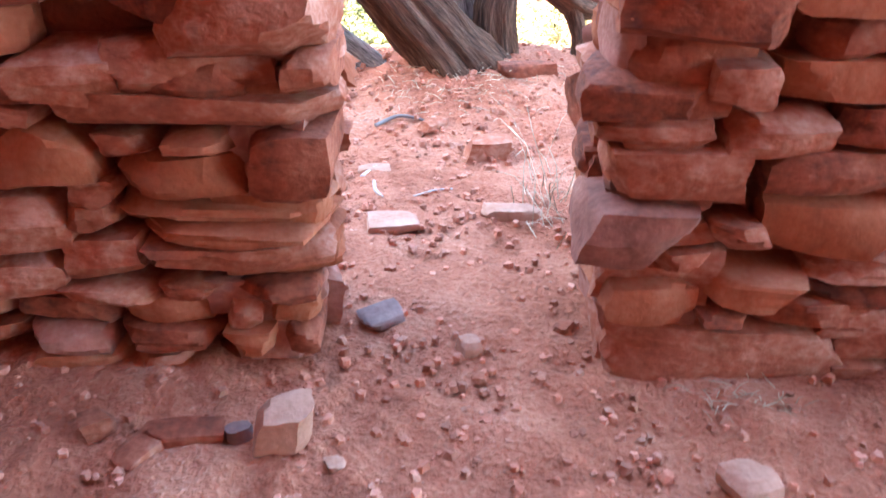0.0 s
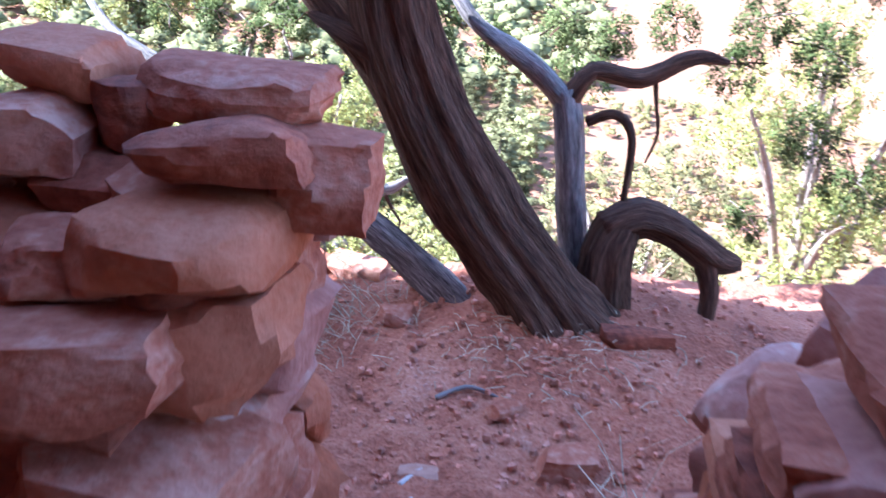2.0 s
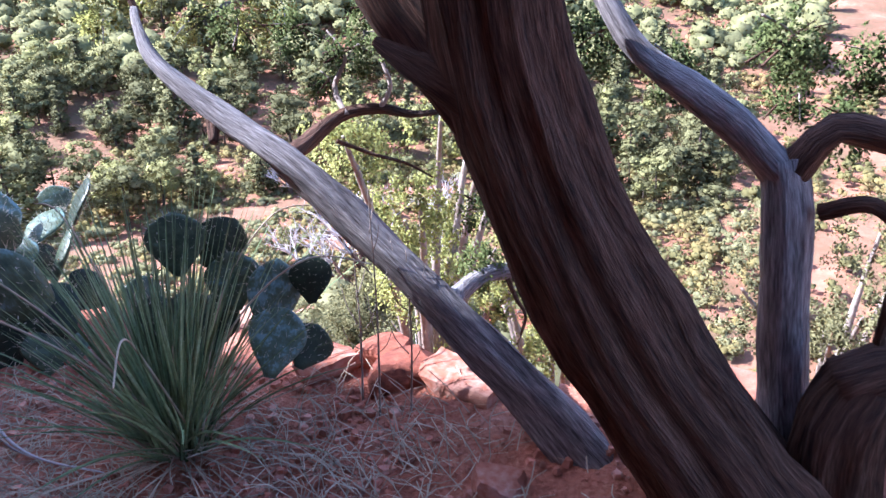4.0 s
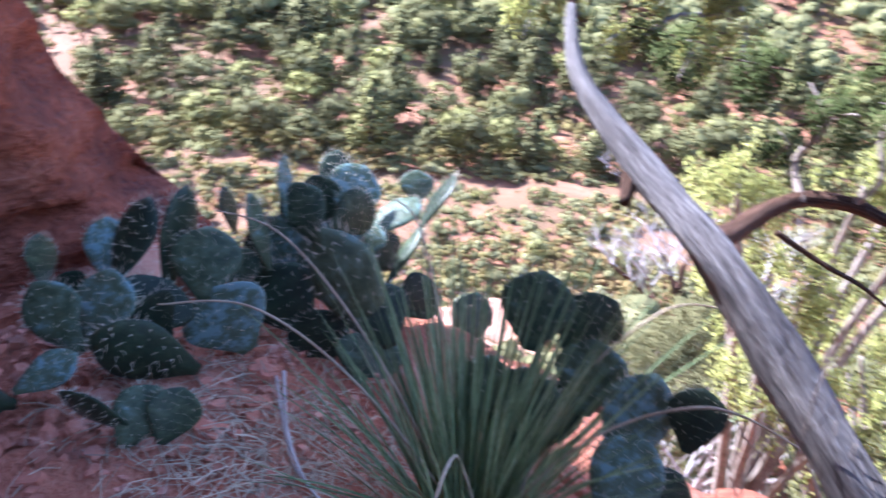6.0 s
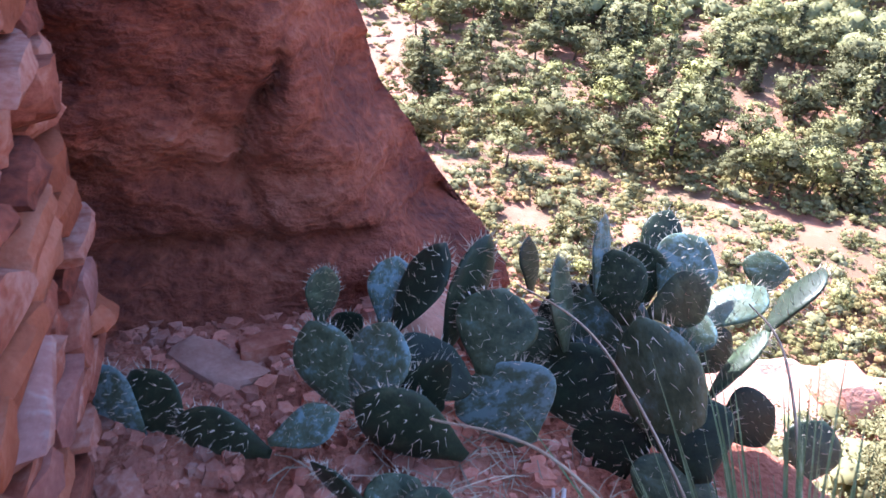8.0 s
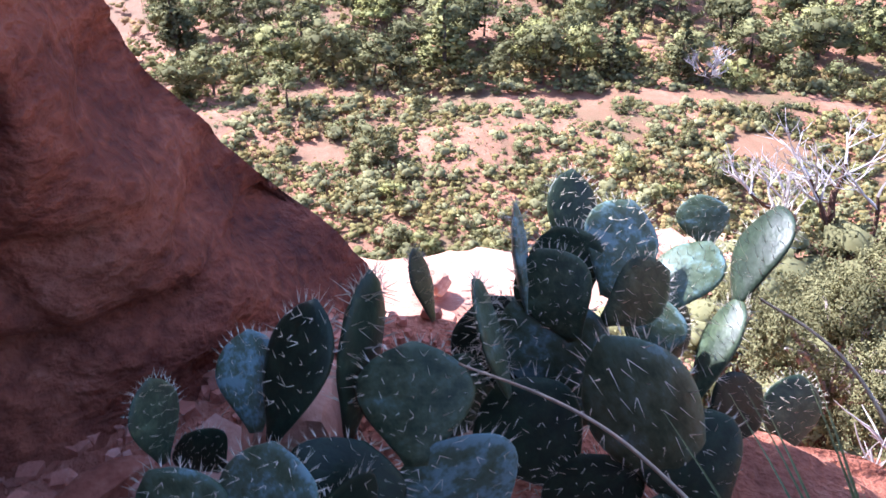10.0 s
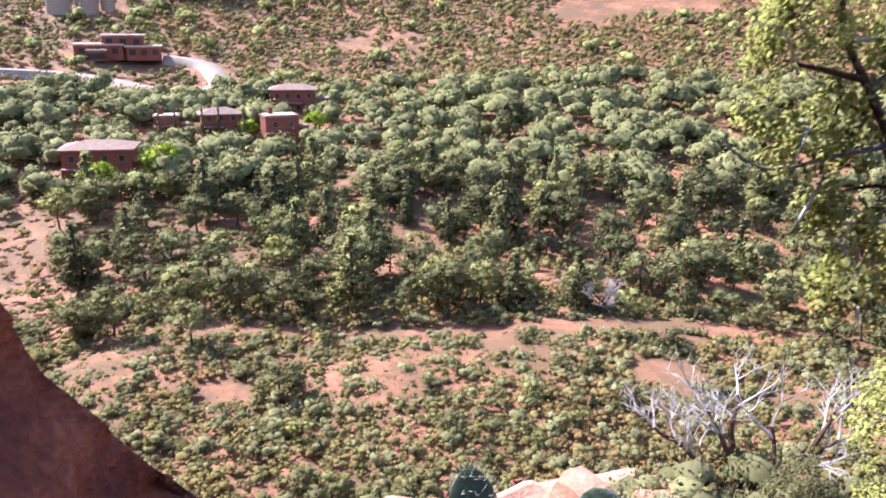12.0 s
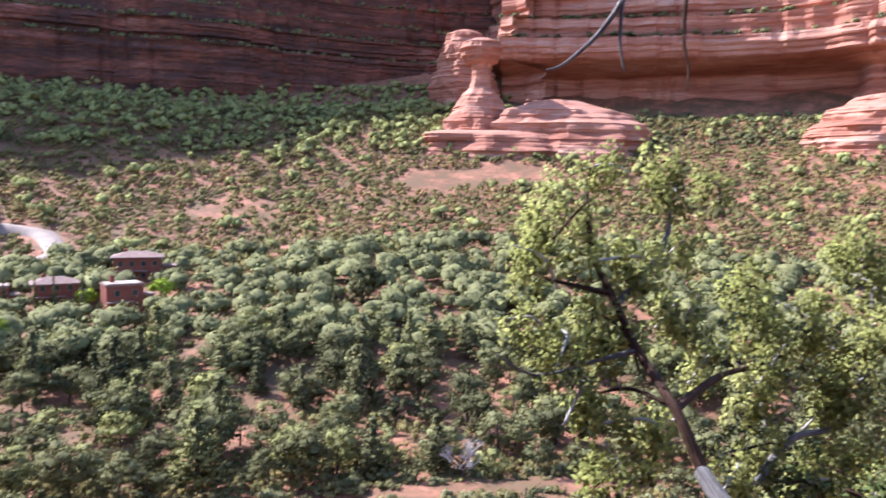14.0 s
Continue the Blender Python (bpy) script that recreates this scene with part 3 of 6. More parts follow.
cap_stones(wall_left, -1.5, -0.78, left_top, 41, 22)
# the tumbled stones on the wall's end: top centre, size, turn, tilt
for k, (x, y, z, w, d, h, rz, tl) in enumerate((
        (-0.46, 1.50, 1.16, 0.30, 0.22, 0.11, 12, -6), (-0.50, 1.59, 1.23, 0.17, 0.13, 0.08, 25, 4), (-0.66, 1.66, 1.22, 0.24, 0.20, 0.07, 20, 8),
        (-0.33, 1.66, 1.22, 0.17, 0.24, 0.12, -8, -4), (-0.40, 1.50, 1.02, 0.34, 0.24, 0.19, -6, 0), (-0.43, 1.69, 1.28, 0.15, 0.11, 0.06, -30, 12),
        (-0.56, 1.79, 1.28, 0.19, 0.16, 0.07, 10, 5), (-0.32, 1.70, 1.36, 0.22, 0.16, 0.075, 6, -5), (-0.37, 1.81, 1.41, 0.27, 0.15, 0.075, -5, 3),
        (-0.66, 1.74, 1.36, 0.18, 0.17, 0.12, 15, 0), (-0.64, 1.82, 1.43, 0.19, 0.14, 0.08, -10, 4), (-0.53, 1.80, 1.38, 0.10, 0.13, 0.10, 40, 0),
        (-0.22, 1.76, 1.34, 0.15, 0.18, 0.12, 5, 0), (-0.52, 1.67, 1.16, 0.30, 0.26, 0.10, 0, 0), (-0.34, 1.72, 1.13, 0.22, 0.26, 0.14, 0, 0), (-0.44, 1.76, 1.28, 0.34, 0.18, 0.10, 0, 0))):
    ob = rock("stone", (w, d, h), (M_STONE, M_STONE, M_STONE_ORANGE, M_STONE, M_STONE, M_STONE, M_STONE_PURPLE, M_STONE)[k % 8], wall_left, seed=4100 + k, cuts=6, jag=0.13, block=0.7)
    ob.matrix_local = pose(x, y, z - h / 2, tl, tl * 0.6, rz)

cap_stones(wall_left, -3.2, -1.3, left_top, 42, 26)
cap_stones(wall_right, 0.85, 1.8, right_top, 43, 22)
for k, (x, y, z, w, d, h, rz, tl) in enumerate((
        (0.66, 1.66, 1.31, 0.26, 0.22, 0.07, -12, 4), (0.60, 1.60, 1.23, 0.32, 0.24, 0.08, 8, 3), (0.54, 1.56, 1.14, 0.30, 0.24, 0.09, -6, -4),
        (0.76, 1.76, 1.25, 0.26, 0.20, 0.10, 15, 5), (0.48, 1.55, 1.05, 0.28, 0.20, 0.09, 5, 3), (0.74, 1.54, 1.13, 0.32, 0.22, 0.10, -8, 5),
        (0.86, 1.64, 1.24, 0.30, 0.26, 0.12, 12, 0), (0.395, 1.62, 0.96, 0.07, 0.16, 0.26, 4, 4), (0.62, 1.60, 1.06, 0.32, 0.24, 0.12, 0, 0),
        (0.50, 1.94, 0.96, 0.26, 0.24, 0.16, 28, 14), (0.53, 2.02, 0.80, 0.26, 0.22, 0.18, -20, -16), (0.56, 1.80, 1.06, 0.24, 0.20, 0.15, 40, 18),
        (0.46, 1.80, 0.88, 0.18, 0.20, 0.16, 10, -12), (0.62, 1.90, 1.10, 0.22, 0.20, 0.18, -35, 20), (0.48, 1.96, 0.66, 0.20, 0.24, 0.20, 15, -18),
        (0.62, 2.06, 0.86, 0.28, 0.24, 0.30, 0, 10), (0.56, 2.12, 0.50, 0.26, 0.26, 0.24, 30, 8), (0.74, 2.14, 0.55, 0.30, 0.26, 0.36, -15, 6),
        (0.60, 2.06, 0.28, 0.24, 0.24, 0.28, 50, 5), (0.72, 2.26, 0.24, 0.30, 0.28, 0.26, 12, 4), (0.66, 1.76, 1.16, 0.22, 0.18, 0.14, 25, 12))):
    ob = rock("stone", (w, d, h), (M_STONE, M_STONE, M_STONE_PURPLE, M_STONE_ORANGE, M_STONE)[k % 5] if k < 9 else (M_STONE_PURPLE, M_STONE_PURPLE, M_STONE)[k % 3], wall_right, seed=4200 + k, cuts=6, jag=0.13, block=0.7)
    ob.matrix_local = pose(x, y, z - h / 2, tl, tl * 0.6, rz)

# ---- the old juniper at the edge ----
juniper = thing("juniper_tree", (0.1, 3.6, 0.1), "old leaning juniper with fluted bark and grey dead limbs", "tree")
INV = juniper.matrix_world.inverted()


def jl(name, points, radii, mat, label="", sides=12, rough=0.12, ridges=0, twist=0.0, parent=juniper):
    pts = [INV @ Vector(p) for p in points] if parent is juniper else points
    return limb(name, pts, radii, mat, parent, label, sides, rough, ridges, twist)


jl("trunk", [(0.24, 3.50, -0.02), (0.10, 3.52, 0.14), (-0.05, 3.54, 0.32), (-0.22, 3.54, 0.52), (-0.40, 3.54, 0.80), (-0.54, 3.54, 1.10), (-0.62, 3.52, 1.42), (-0.62, 3.5, 2.0), (-0.55, 3.5, 2.9), (-0.7, 3.6, 3.6)],
   [0.21, 0.185, 0.165, 0.155, 0.150, 0.150, 0.135, 0.12, 0.09, 0.05], M_BARK, "dark red-brown fluted trunk", 56, 0.12, 8, 2.0)
jl("branch", [(-0.46, 3.56, 0.86), (-0.66, 3.58, 1.10), (-0.88, 3.60, 1.32), (-1.2, 3.66, 1.75), (-1.5, 3.8, 2.3)], [0.11, 0.10, 0.085, 0.06, 0.03], M_BARK, "", 24, 0.15, 5, 2.0)
jl("dead_limb", [(-0.20, 3.56, 0.03), (-0.56, 3.64, 0.30), (-0.86, 3.70, 0.49), (-1.10, 3.71, 0.67), (-1.34, 3.70, 0.85), (-1.62, 3.70, 0.99), (-1.82, 3.72, 1.10), (-1.95, 3.80, 1.18), (-2.05, 3.89, 1.225)],
   [0.078, 0.066, 0.060, 0.055, 0.048, 0.034, 0.024, 0.0165, 0.012], M_GREY, "long bare grey limb, bleached at its end", 18, 0.22, 4, 3.0)
jl("knot", [(-1.60, 3.70, 0.98), (-1.57, 3.66, 0.93), (-1.55, 3.63, 0.90)], [0.022, 0.018, 0.013], M_BARK, "", 8)
jl("stub", [(0.16, 3.74, 0.05), (0.10, 3.75, 0.35), (0.06, 3.75, 0.65), (0.03, 3.76, 0.88), (0.00, 3.78, 1.0)], [0.075, 0.060, 0.054, 0.058, 0.05], M_GREY, "bleached grey dead stem", 16, 0.2, 3, 2.0)
jl("branch", [(0.02, 3.77, 0.95), (-0.10, 3.76, 1.07), (-0.20, 3.76, 1.14), (-0.37, 3.77, 1.25), (-0.55, 3.85, 1.5)], [0.045, 0.042, 0.038, 0.03, 0.02], M_GREY, "", 12, 0.25)
jl("branch", [(0.02, 3.78, 0.97), (0.10, 3.80, 1.08), (0.28, 3.84, 1.06), (0.46, 3.90, 1.14), (0.60, 3.96, 1.12)], [0.046, 0.038, 0.036, 0.028, 0.010], M_BARK, "", 14, 0.4, 3, 2.0)
jl("twig", [(0.33, 3.86, 1.08), (0.35, 3.86, 0.96), (0.37, 3.87, 0.84), (0.34, 3.88, 0.72)], [0.011, 0.009, 0.007, 0.004], M_BARK, "", 6, 0.3)
jl("root", [(0.30, 3.60, -0.02), (0.25, 3.62, 0.2), (0.23, 3.65, 0.42), (0.27, 3.68, 0.53)], [0.115, 0.105, 0.095, 0.08], M_BARK, "shredded grey-brown bark", 30, 0.2, 9, 1.0)
jl("branch", [(0.22, 3.66, 0.50), (0.34, 3.69, 0.56), (0.50, 3.72, 0.50), (0.64, 3.76, 0.40), (0.74, 3.82, 0.36)], [0.085, 0.075, 0.062, 0.055, 0.036], M_BARK, "", 20, 0.25, 5, 2.0)
jl("root", [(0.60, 3.75, 0.42), (0.65, 3.72, 0.27), (0.64, 3.70, 0.08)], [0.045, 0.04, 0.036], M_BARK, "", 12, 0.25)
jl("twig", [(0.10, 3.74, 0.90), (0.20, 3.72, 0.94), (0.27, 3.71, 0.86), (0.27, 3.70, 0.62)], [0.022, 0.02, 0.017, 0.012], M_BARK, "", 8)
jl("knot", [(-0.42, 3.52, 0.84), (-0.52, 3.50, 0.86), (-0.56, 3.49, 0.85)], [0.035, 0.022, 0.015], M_BARK, "", 8)
# living branch that carries the crown over the drop
jl("branch", [(-1.38, 3.72, 0.84), (-1.42, 3.90, 0.83), (-1.40, 4.10, 0.88), (-1.30, 4.19, 0.89), (-1.20, 4.23, 0.87), (-1.09, 4.29, 0.88)], [0.036, 0.028, 0.022, 0.017, 0.013, 0.008], M_BARK, "", 9, 0.3)
jl("twig", [(-1.40, 4.06, 0.80), (-1.30, 4.14, 0.74), (-1.20, 4.18, 0.71), (-1.11, 4.21, 0.66)], [0.009, 0.007, 0.006, 0.003], M_BARK, "", 6, 0.3)
jl("twig", [(-1.38, 4.10, 0.88), (-1.45, 4.15, 0.96), (-1.42, 4.18, 1.06), (-1.50, 4.2, 1.14)], [0.012, 0.009, 0.006, 0.003], M_TWIG, "", 6, 0.3)
jl("twig", [(-1.30, 4.19, 0.89), (-1.26, 4.2, 0.97), (-1.30, 4.22, 1.08), (-1.22, 4.24, 1.18)], [0.010, 0.008, 0.006, 0.003], M_TWIG, "", 6, 0.3)
jl("stub", [(-0.80, 3.69, 0.46), (-0.86, 3.85, 0.42), (-0.84, 4.02, 0.42), (-0.76, 4.11, 0.42), (-0.68, 4.15, 0.47)], [0.045, 0.034, 0.030, 0.026, 0.012], M_GREY, "short grey crooked stub", 10, 0.3)
jl("twig", [(-0.78, 4.08, 0.40), (-0.74, 4.07, 0.33), (-0.70, 4.05, 0.28), (-0.71, 4.0, 0.20)], [0.010, 0.008, 0.006, 0.003], M_BARK, "", 6, 0.3)
jl("stub", [(-0.58, 3.54, 1.10), (-0.70, 3.50, 1.17), (-0.80, 3.49, 1.22), (-0.90, 3.50, 1.26)], [0.075, 0.050, 0.034, 0.010], M_BARK, "broken limb stub on the trunk", 18, 0.35, 4, 2.0)


def crown(parent, name, blobs, count, size, mat, seed, ups=(0, 0, 0.7)):
    """Juniper foliage: sprays of small sprigs gathered round short twigs inside the blobs; blobs are (x, y, z, radius)."""
    r = np.random.default_rng(seed)
    cs, mids = [], []
    w = np.array([b[3] ** 2 for b in blobs])
    w = w / w.sum()
    for b, share in zip(blobs, w):
        k = max(3, int(count * share / 40))
        hubs = r.normal(size=(k, 3))
        hubs = hubs / np.linalg.norm(hubs, axis=1)[:, None] * (b[3] * r.uniform(0.35, 1.0, k) ** 0.6)[:, None] + np.array(b[:3])
        for hb in hubs:
            mids.append(np.tile((hb + np.array(b[:3])) * 0.5, (40, 1)))
            cs.append(hb + r.normal(size=(40, 3)) * np.array([0.9, 0.9, 1.5]) * size)
    c = np.concatenate(cs)
    v, f = cards(c, size, 0.5, ups, seed, 0.55)
    off = np.array(parent.matrix_world.translation)
    ob = new(name, mesh_np(name, v - off, f, mat, outward(v, np.repeat(np.concatenate(mids), 5, 0), 1.1, 0.7)))
    ob.parent = parent
    return ob


CROWN = [
    (-2.38, 3.98, 1.63, 0.09),
    (-2.40, 3.90, 1.55, 0.06),
    (-2.38, 4.12, 1.74, 0.05),
    (-2.28, 4.21, 1.75, 0.05),
    (-2.27, 4.06, 1.55, 0.07),
    (-2.25, 4.21, 1.57, 0.05),
    (-2.21, 4.32, 1.70, 0.04),
    (-2.33, 3.88, 1.40, 0.06),
    (-2.38, 3.84, 1.44, 0.04),
    (-2.27, 3.99, 1.41, 0.06),
    (-2.18, 4.12, 1.45, 0.05),
    (-2.30, 3.89, 1.31, 0.05),
    (-2.15, 4.41, 1.47, 0.07),
    (-2.05, 4.49, 1.40, 0.08),
    (-1.94, 4.58, 1.48, 0.07),
    (-2.00, 4.67, 1.57, 0.05),
    (-2.07, 4.33, 1.33, 0.05),
    (-1.96, 4.41, 1.25, 0.07),
    (-1.90, 4.47, 1.34, 0.06),
    (-2.20, 3.96, 1.25, 0.06),
    (-2.21, 3.88, 1.17, 0.06),
    (-1.97, 4.38, 1.10, 0.08),
    (-1.88, 4.46, 1.15, 0.06),
    (-2.27, 4.21, 1.70, 0.05),
    (-2.33, 3.99, 1.45, 0.05),
    (-2.22, 4.13, 1.45, 0.05),
    (-2.16, 4.19, 1.35, 0.05),
    (-2.11, 4.33, 1.41, 0.06),
    (-2.10, 4.30, 1.27, 0.06),
    (-1.96, 4.44, 1.26, 0.07),
    (-2.05, 4.23, 1.17, 0.05),
    (-2.20, 4.09, 1.22, 0.05),
    (-1.95, 4.54, 1.57, 0.06),
    (-1.91, 4.52, 1.38, 0.06),
    (-2.09, 4.15, 1.12, 0.05),
]
jl("branch", [(-2.03, 3.89, 1.20), (-2.06, 3.90, 1.24), (-2.11, 3.91, 1.32), (-2.21, 3.97, 1.40), (-2.28, 3.99, 1.50), (-2.34, 4.02, 1.58), (-2.38, 4.06, 1.71)], [0.0125, 0.0115, 0.0105, 0.009, 0.0075, 0.006, 0.004], M_BARK, "", 8, 0.2)
jl("branch", [(-2.21, 3.97, 1.40), (-2.27, 3.92, 1.38), (-2.36, 3.85, 1.35), (-2.42, 3.80, 1.39)], [0.006, 0.004, 0.003, 0.002], M_GREY, "", 8, 0.2)
jl("branch", [(-2.28, 3.99, 1.50), (-2.35, 3.93, 1.52), (-2.39, 3.91, 1.53)], [0.006, 0.004, 0.002], M_BARK, "", 8, 0.2)
jl("branch", [(-2.27, 3.99, 1.48), (-2.25, 4.11, 1.55), (-2.25, 4.19, 1.63), (-2.27, 4.21, 1.73)], [0.008, 0.007, 0.006, 0.004], M_GREY, "", 8, 0.2)
jl("branch", [(-2.11, 3.91, 1.32), (-2.12, 4.16, 1.33), (-2.11, 4.36, 1.32), (-2.06, 4.54, 1.34)], [0.009, 0.007, 0.005, 0.003], M_BARK, "", 8, 0.2)
jl("branch", [(-2.05, 4.20, 1.11), (-2.01, 4.30, 1.19), (-1.93, 4.43, 1.22), (-1.91, 4.52, 1.38), (-1.93, 4.59, 1.50)], [0.01, 0.008, 0.006, 0.005, 0.003], M_GREY, "", 8, 0.2)
jl("branch", [(-2.11, 3.91, 1.32), (-2.19, 3.91, 1.34), (-2.26, 3.92, 1.32)], [0.005, 0.004, 0.002], M_BARK, "", 8, 0.2)
jl("twig", [(-2.18, 3.80, 2.02), (-2.21, 3.77, 1.96), (-2.25, 3.73, 1.91), (-2.27, 3.71, 1.90)], [0.005, 0.004, 0.003, 0.0015], M_GREY, "", 8, 0.2)
jl("twig", [(-2.10, 3.87, 2.06), (-2.10, 3.86, 1.96), (-2.09, 3.86, 1.91), (-2.09, 3.86, 1.87)], [0.004, 0.003, 0.002, 0.0015], M_BARK, "", 8, 0.2)
jl("twig", [(-2.18, 3.80, 2.04), (-2.18, 3.79, 1.95), (-2.17, 3.79, 1.90)], [0.004, 0.003, 0.0015], M_GREY, "", 8, 0.2)
crown(juniper, "foliage", CROWN, 16000, 0.0135, M_LEAF, 5)
for k, (x, y, z, q) in enumerate(CROWN):
    rr = random.Random(900 + k)
    d = Vector((rr.uniform(-1, 1), rr.uniform(-1, 1), rr.uniform(-0.6, 1))).normalized() * q * 1.25
    c = Vector((x, y, z))
    jl("twig", [tuple(c - d), tuple(c + Vector((0.01, 0.01, 0.02))), tuple(c + d)], [0.0035, 0.003, 0.0012], M_PALETWIG if k % 3 else M_BARK, "", 5, 0.1)
# hanging sprays; their shade is painted in through the darker leaf colour
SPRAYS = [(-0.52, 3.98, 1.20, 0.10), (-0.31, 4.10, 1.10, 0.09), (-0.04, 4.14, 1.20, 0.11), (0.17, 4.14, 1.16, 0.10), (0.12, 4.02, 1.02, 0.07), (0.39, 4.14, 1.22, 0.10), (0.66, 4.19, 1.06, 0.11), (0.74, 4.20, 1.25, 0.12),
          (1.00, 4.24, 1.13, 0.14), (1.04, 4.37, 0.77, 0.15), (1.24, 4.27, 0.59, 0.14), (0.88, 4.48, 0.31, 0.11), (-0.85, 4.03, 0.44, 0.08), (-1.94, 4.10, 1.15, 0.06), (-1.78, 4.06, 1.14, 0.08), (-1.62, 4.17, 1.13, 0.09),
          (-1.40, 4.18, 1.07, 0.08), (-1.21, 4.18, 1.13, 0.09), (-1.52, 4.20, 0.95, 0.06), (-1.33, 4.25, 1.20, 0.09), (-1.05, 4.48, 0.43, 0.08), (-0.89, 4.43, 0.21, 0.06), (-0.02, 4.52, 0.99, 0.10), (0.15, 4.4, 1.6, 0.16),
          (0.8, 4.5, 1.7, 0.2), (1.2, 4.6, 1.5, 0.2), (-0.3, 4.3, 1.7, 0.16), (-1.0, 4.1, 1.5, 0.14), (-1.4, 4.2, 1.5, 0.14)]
crown(juniper, "foliage", SPRAYS, 48000, 0.0135, M_SHADELEAF, 6)
for k, (x, y, z, q) in enumerate(SPRAYS):
    rr = random.Random(700 + k)
    c = Vector((x, y, z))
    for j in range(3):
        d = Vector((rr.uniform(-1, 1), rr.uniform(-1, 1), rr.uniform(-0.8, 0.6))).normalized() * q * 1.3
        jl("twig", [tuple(c - d * 0.9), tuple(c + Vector((0.01, 0.01, 0.02))), tuple(c + d)], [0.004, 0.003, 0.0012], M_BARK if j else M_TWIG, "", 5, 0.1)


# ---- beargrass tuft ----
def blade_mesh(seed, length, lean, bend, width):
    """One long keeled blade that leans and bows outwards along +x."""
    v, f = [], []
    p, ang, n = Vector((0, 0, 0)), lean, 8
    for j in range(n + 1):
        w = width * (1 - (j / n) ** 1.6 * 0.93) * 0.5
        v += [(p.x, -w, p.z), (p.x + w * 0.7 * math.cos(ang), 0, p.z - w * 0.7 * math.sin(ang)), (p.x, w, p.z)]
        p = p + Vector((math.sin(ang), 0.02 * math.sin(seed + j), math.cos(ang))) * length / n
        ang += bend / n
    for j in range(n):
        a = 3 * j
        f += [(a, a + 1, a + 4, a + 3), (a + 1, a + 2, a + 5, a + 4)]
    return v, f


def blade_set(parent, name, count, lengths, leans, bend, width, mat, seed):
    r = random.Random(seed)
    meshes = []
    for k in range(14):
        v, f = blade_mesh(k, r.uniform(*lengths), leans[0] + (leans[1] - leans[0]) * (k / 13) ** 1.2, r.uniform(0.3, 1.0) * bend * (0.4 + k / 13), width * r.uniform(0.8, 1.2))
        me = bpy.data.meshes.new(name)
        me.from_pydata(v, [], f)
        me.materials.append(mat)
        meshes.append(me)
    for k in range(count):
        a = r.uniform(0, 360)
        ob = new(name, r.choice(meshes))
        ob.parent = parent
        ob.matrix_local = pose(0.085 * math.cos(radians(a + 20)) * r.random(), 0.085 * math.sin(radians(a + 20)) * r.random(), -0.01, r.uniform(-12, 12), r.uniform(-8, 8), a)


def vary_objects(m, amount):
    """Random lightness per object."""
    nt = m.node_tree
    info = nt.nodes.new("ShaderNodeObjectInfo")
    mr = next(x for x in nt.nodes if x.type == "MAP_RANGE")
    nt.links.new(info.outputs["Random"], mr.inputs["Value"])
    return m


vary_objects(M_BLADE, 0.4)
tuft = thing("beargrass", (-1.55, 3.29, gz(-1.55, 3.29)), "tufted beargrass with long thin green blades on red soil", "plant")
blade_set(tuft, "blade", 230, (0.55, 0.90), (0.03, 0.75), 0.5, 0.0135, M_BLADE, 1)
blade_set(tuft, "dry_blade", 80, (0.35, 0.65), (0.7, 1.35), 0.35, 0.006, M_STRAW, 2)
for k, (dx, dy, ang, L) in enumerate(((-0.9, -0.25, 0, 0), (-0.75, 0.25, 0, 0), (0.55, 0.3, 0, 0), (-0.5, -0.55, 0, 0), (0.35, -0.45, 0, 0), (0.15, 0.62, 0, 0))):
    limb("stalk", [(0.02 * k, 0, 0.05), (dx * 0.35, dy * 0.35, 0.42), (dx * 0.7, dy * 0.7, 0.62), (dx, dy, 0.60)], [0.004, 0.0035, 0.003, 0.002], M_STRAW, tuft, "", 5, 0)


# ---- prickly pears ----
def pad_mesh(seed):
    """A flat, egg-shaped pad, 1 long, standing on its narrow end, with areole bumps."""
    v, f = [], []
    rings, sides = 14, 20
    for i in range(rings + 1):
        u = i / rings
        w = 0.40 * math.sin(math.pi * min(1, 0.03 + 0.965 * u ** 1.45)) ** 0.70
        th = 0.075 * math.sin(math.pi * min(1, u * 0.97 + 0.02)) ** 0.5
        for k in range(sides):
            a = 2 * math.pi * k / sides
            x = w * math.cos(a)
            y = th * math.sin(a) * (1 - 0.25 * abs(math.cos(a)))
            y += 0.012 * noise.noise(Vector((x * 6, u * 7, seed * 3.1)))
            v.append((x * (1 + 0.05 * noise.noise(Vector((a, u * 3, seed)))), y, u))
    for i in range(rings):
        for k in range(sides):
            a, b = i * sides + k, i * sides + (k + 1) % sides
            f.append((a, b, b + sides, a + sides))
    f += [tuple(range(sides - 1, -1, -1)), tuple(range(rings * sides, (rings + 1) * sides))]
    me = bpy.data.meshes.new("pad")
    me.from_pydata(v, [], f)
    me.materials.append(M_PAD)
    me.polygons.foreach_set("use_smooth", [True] * len(me.polygons))
    return me


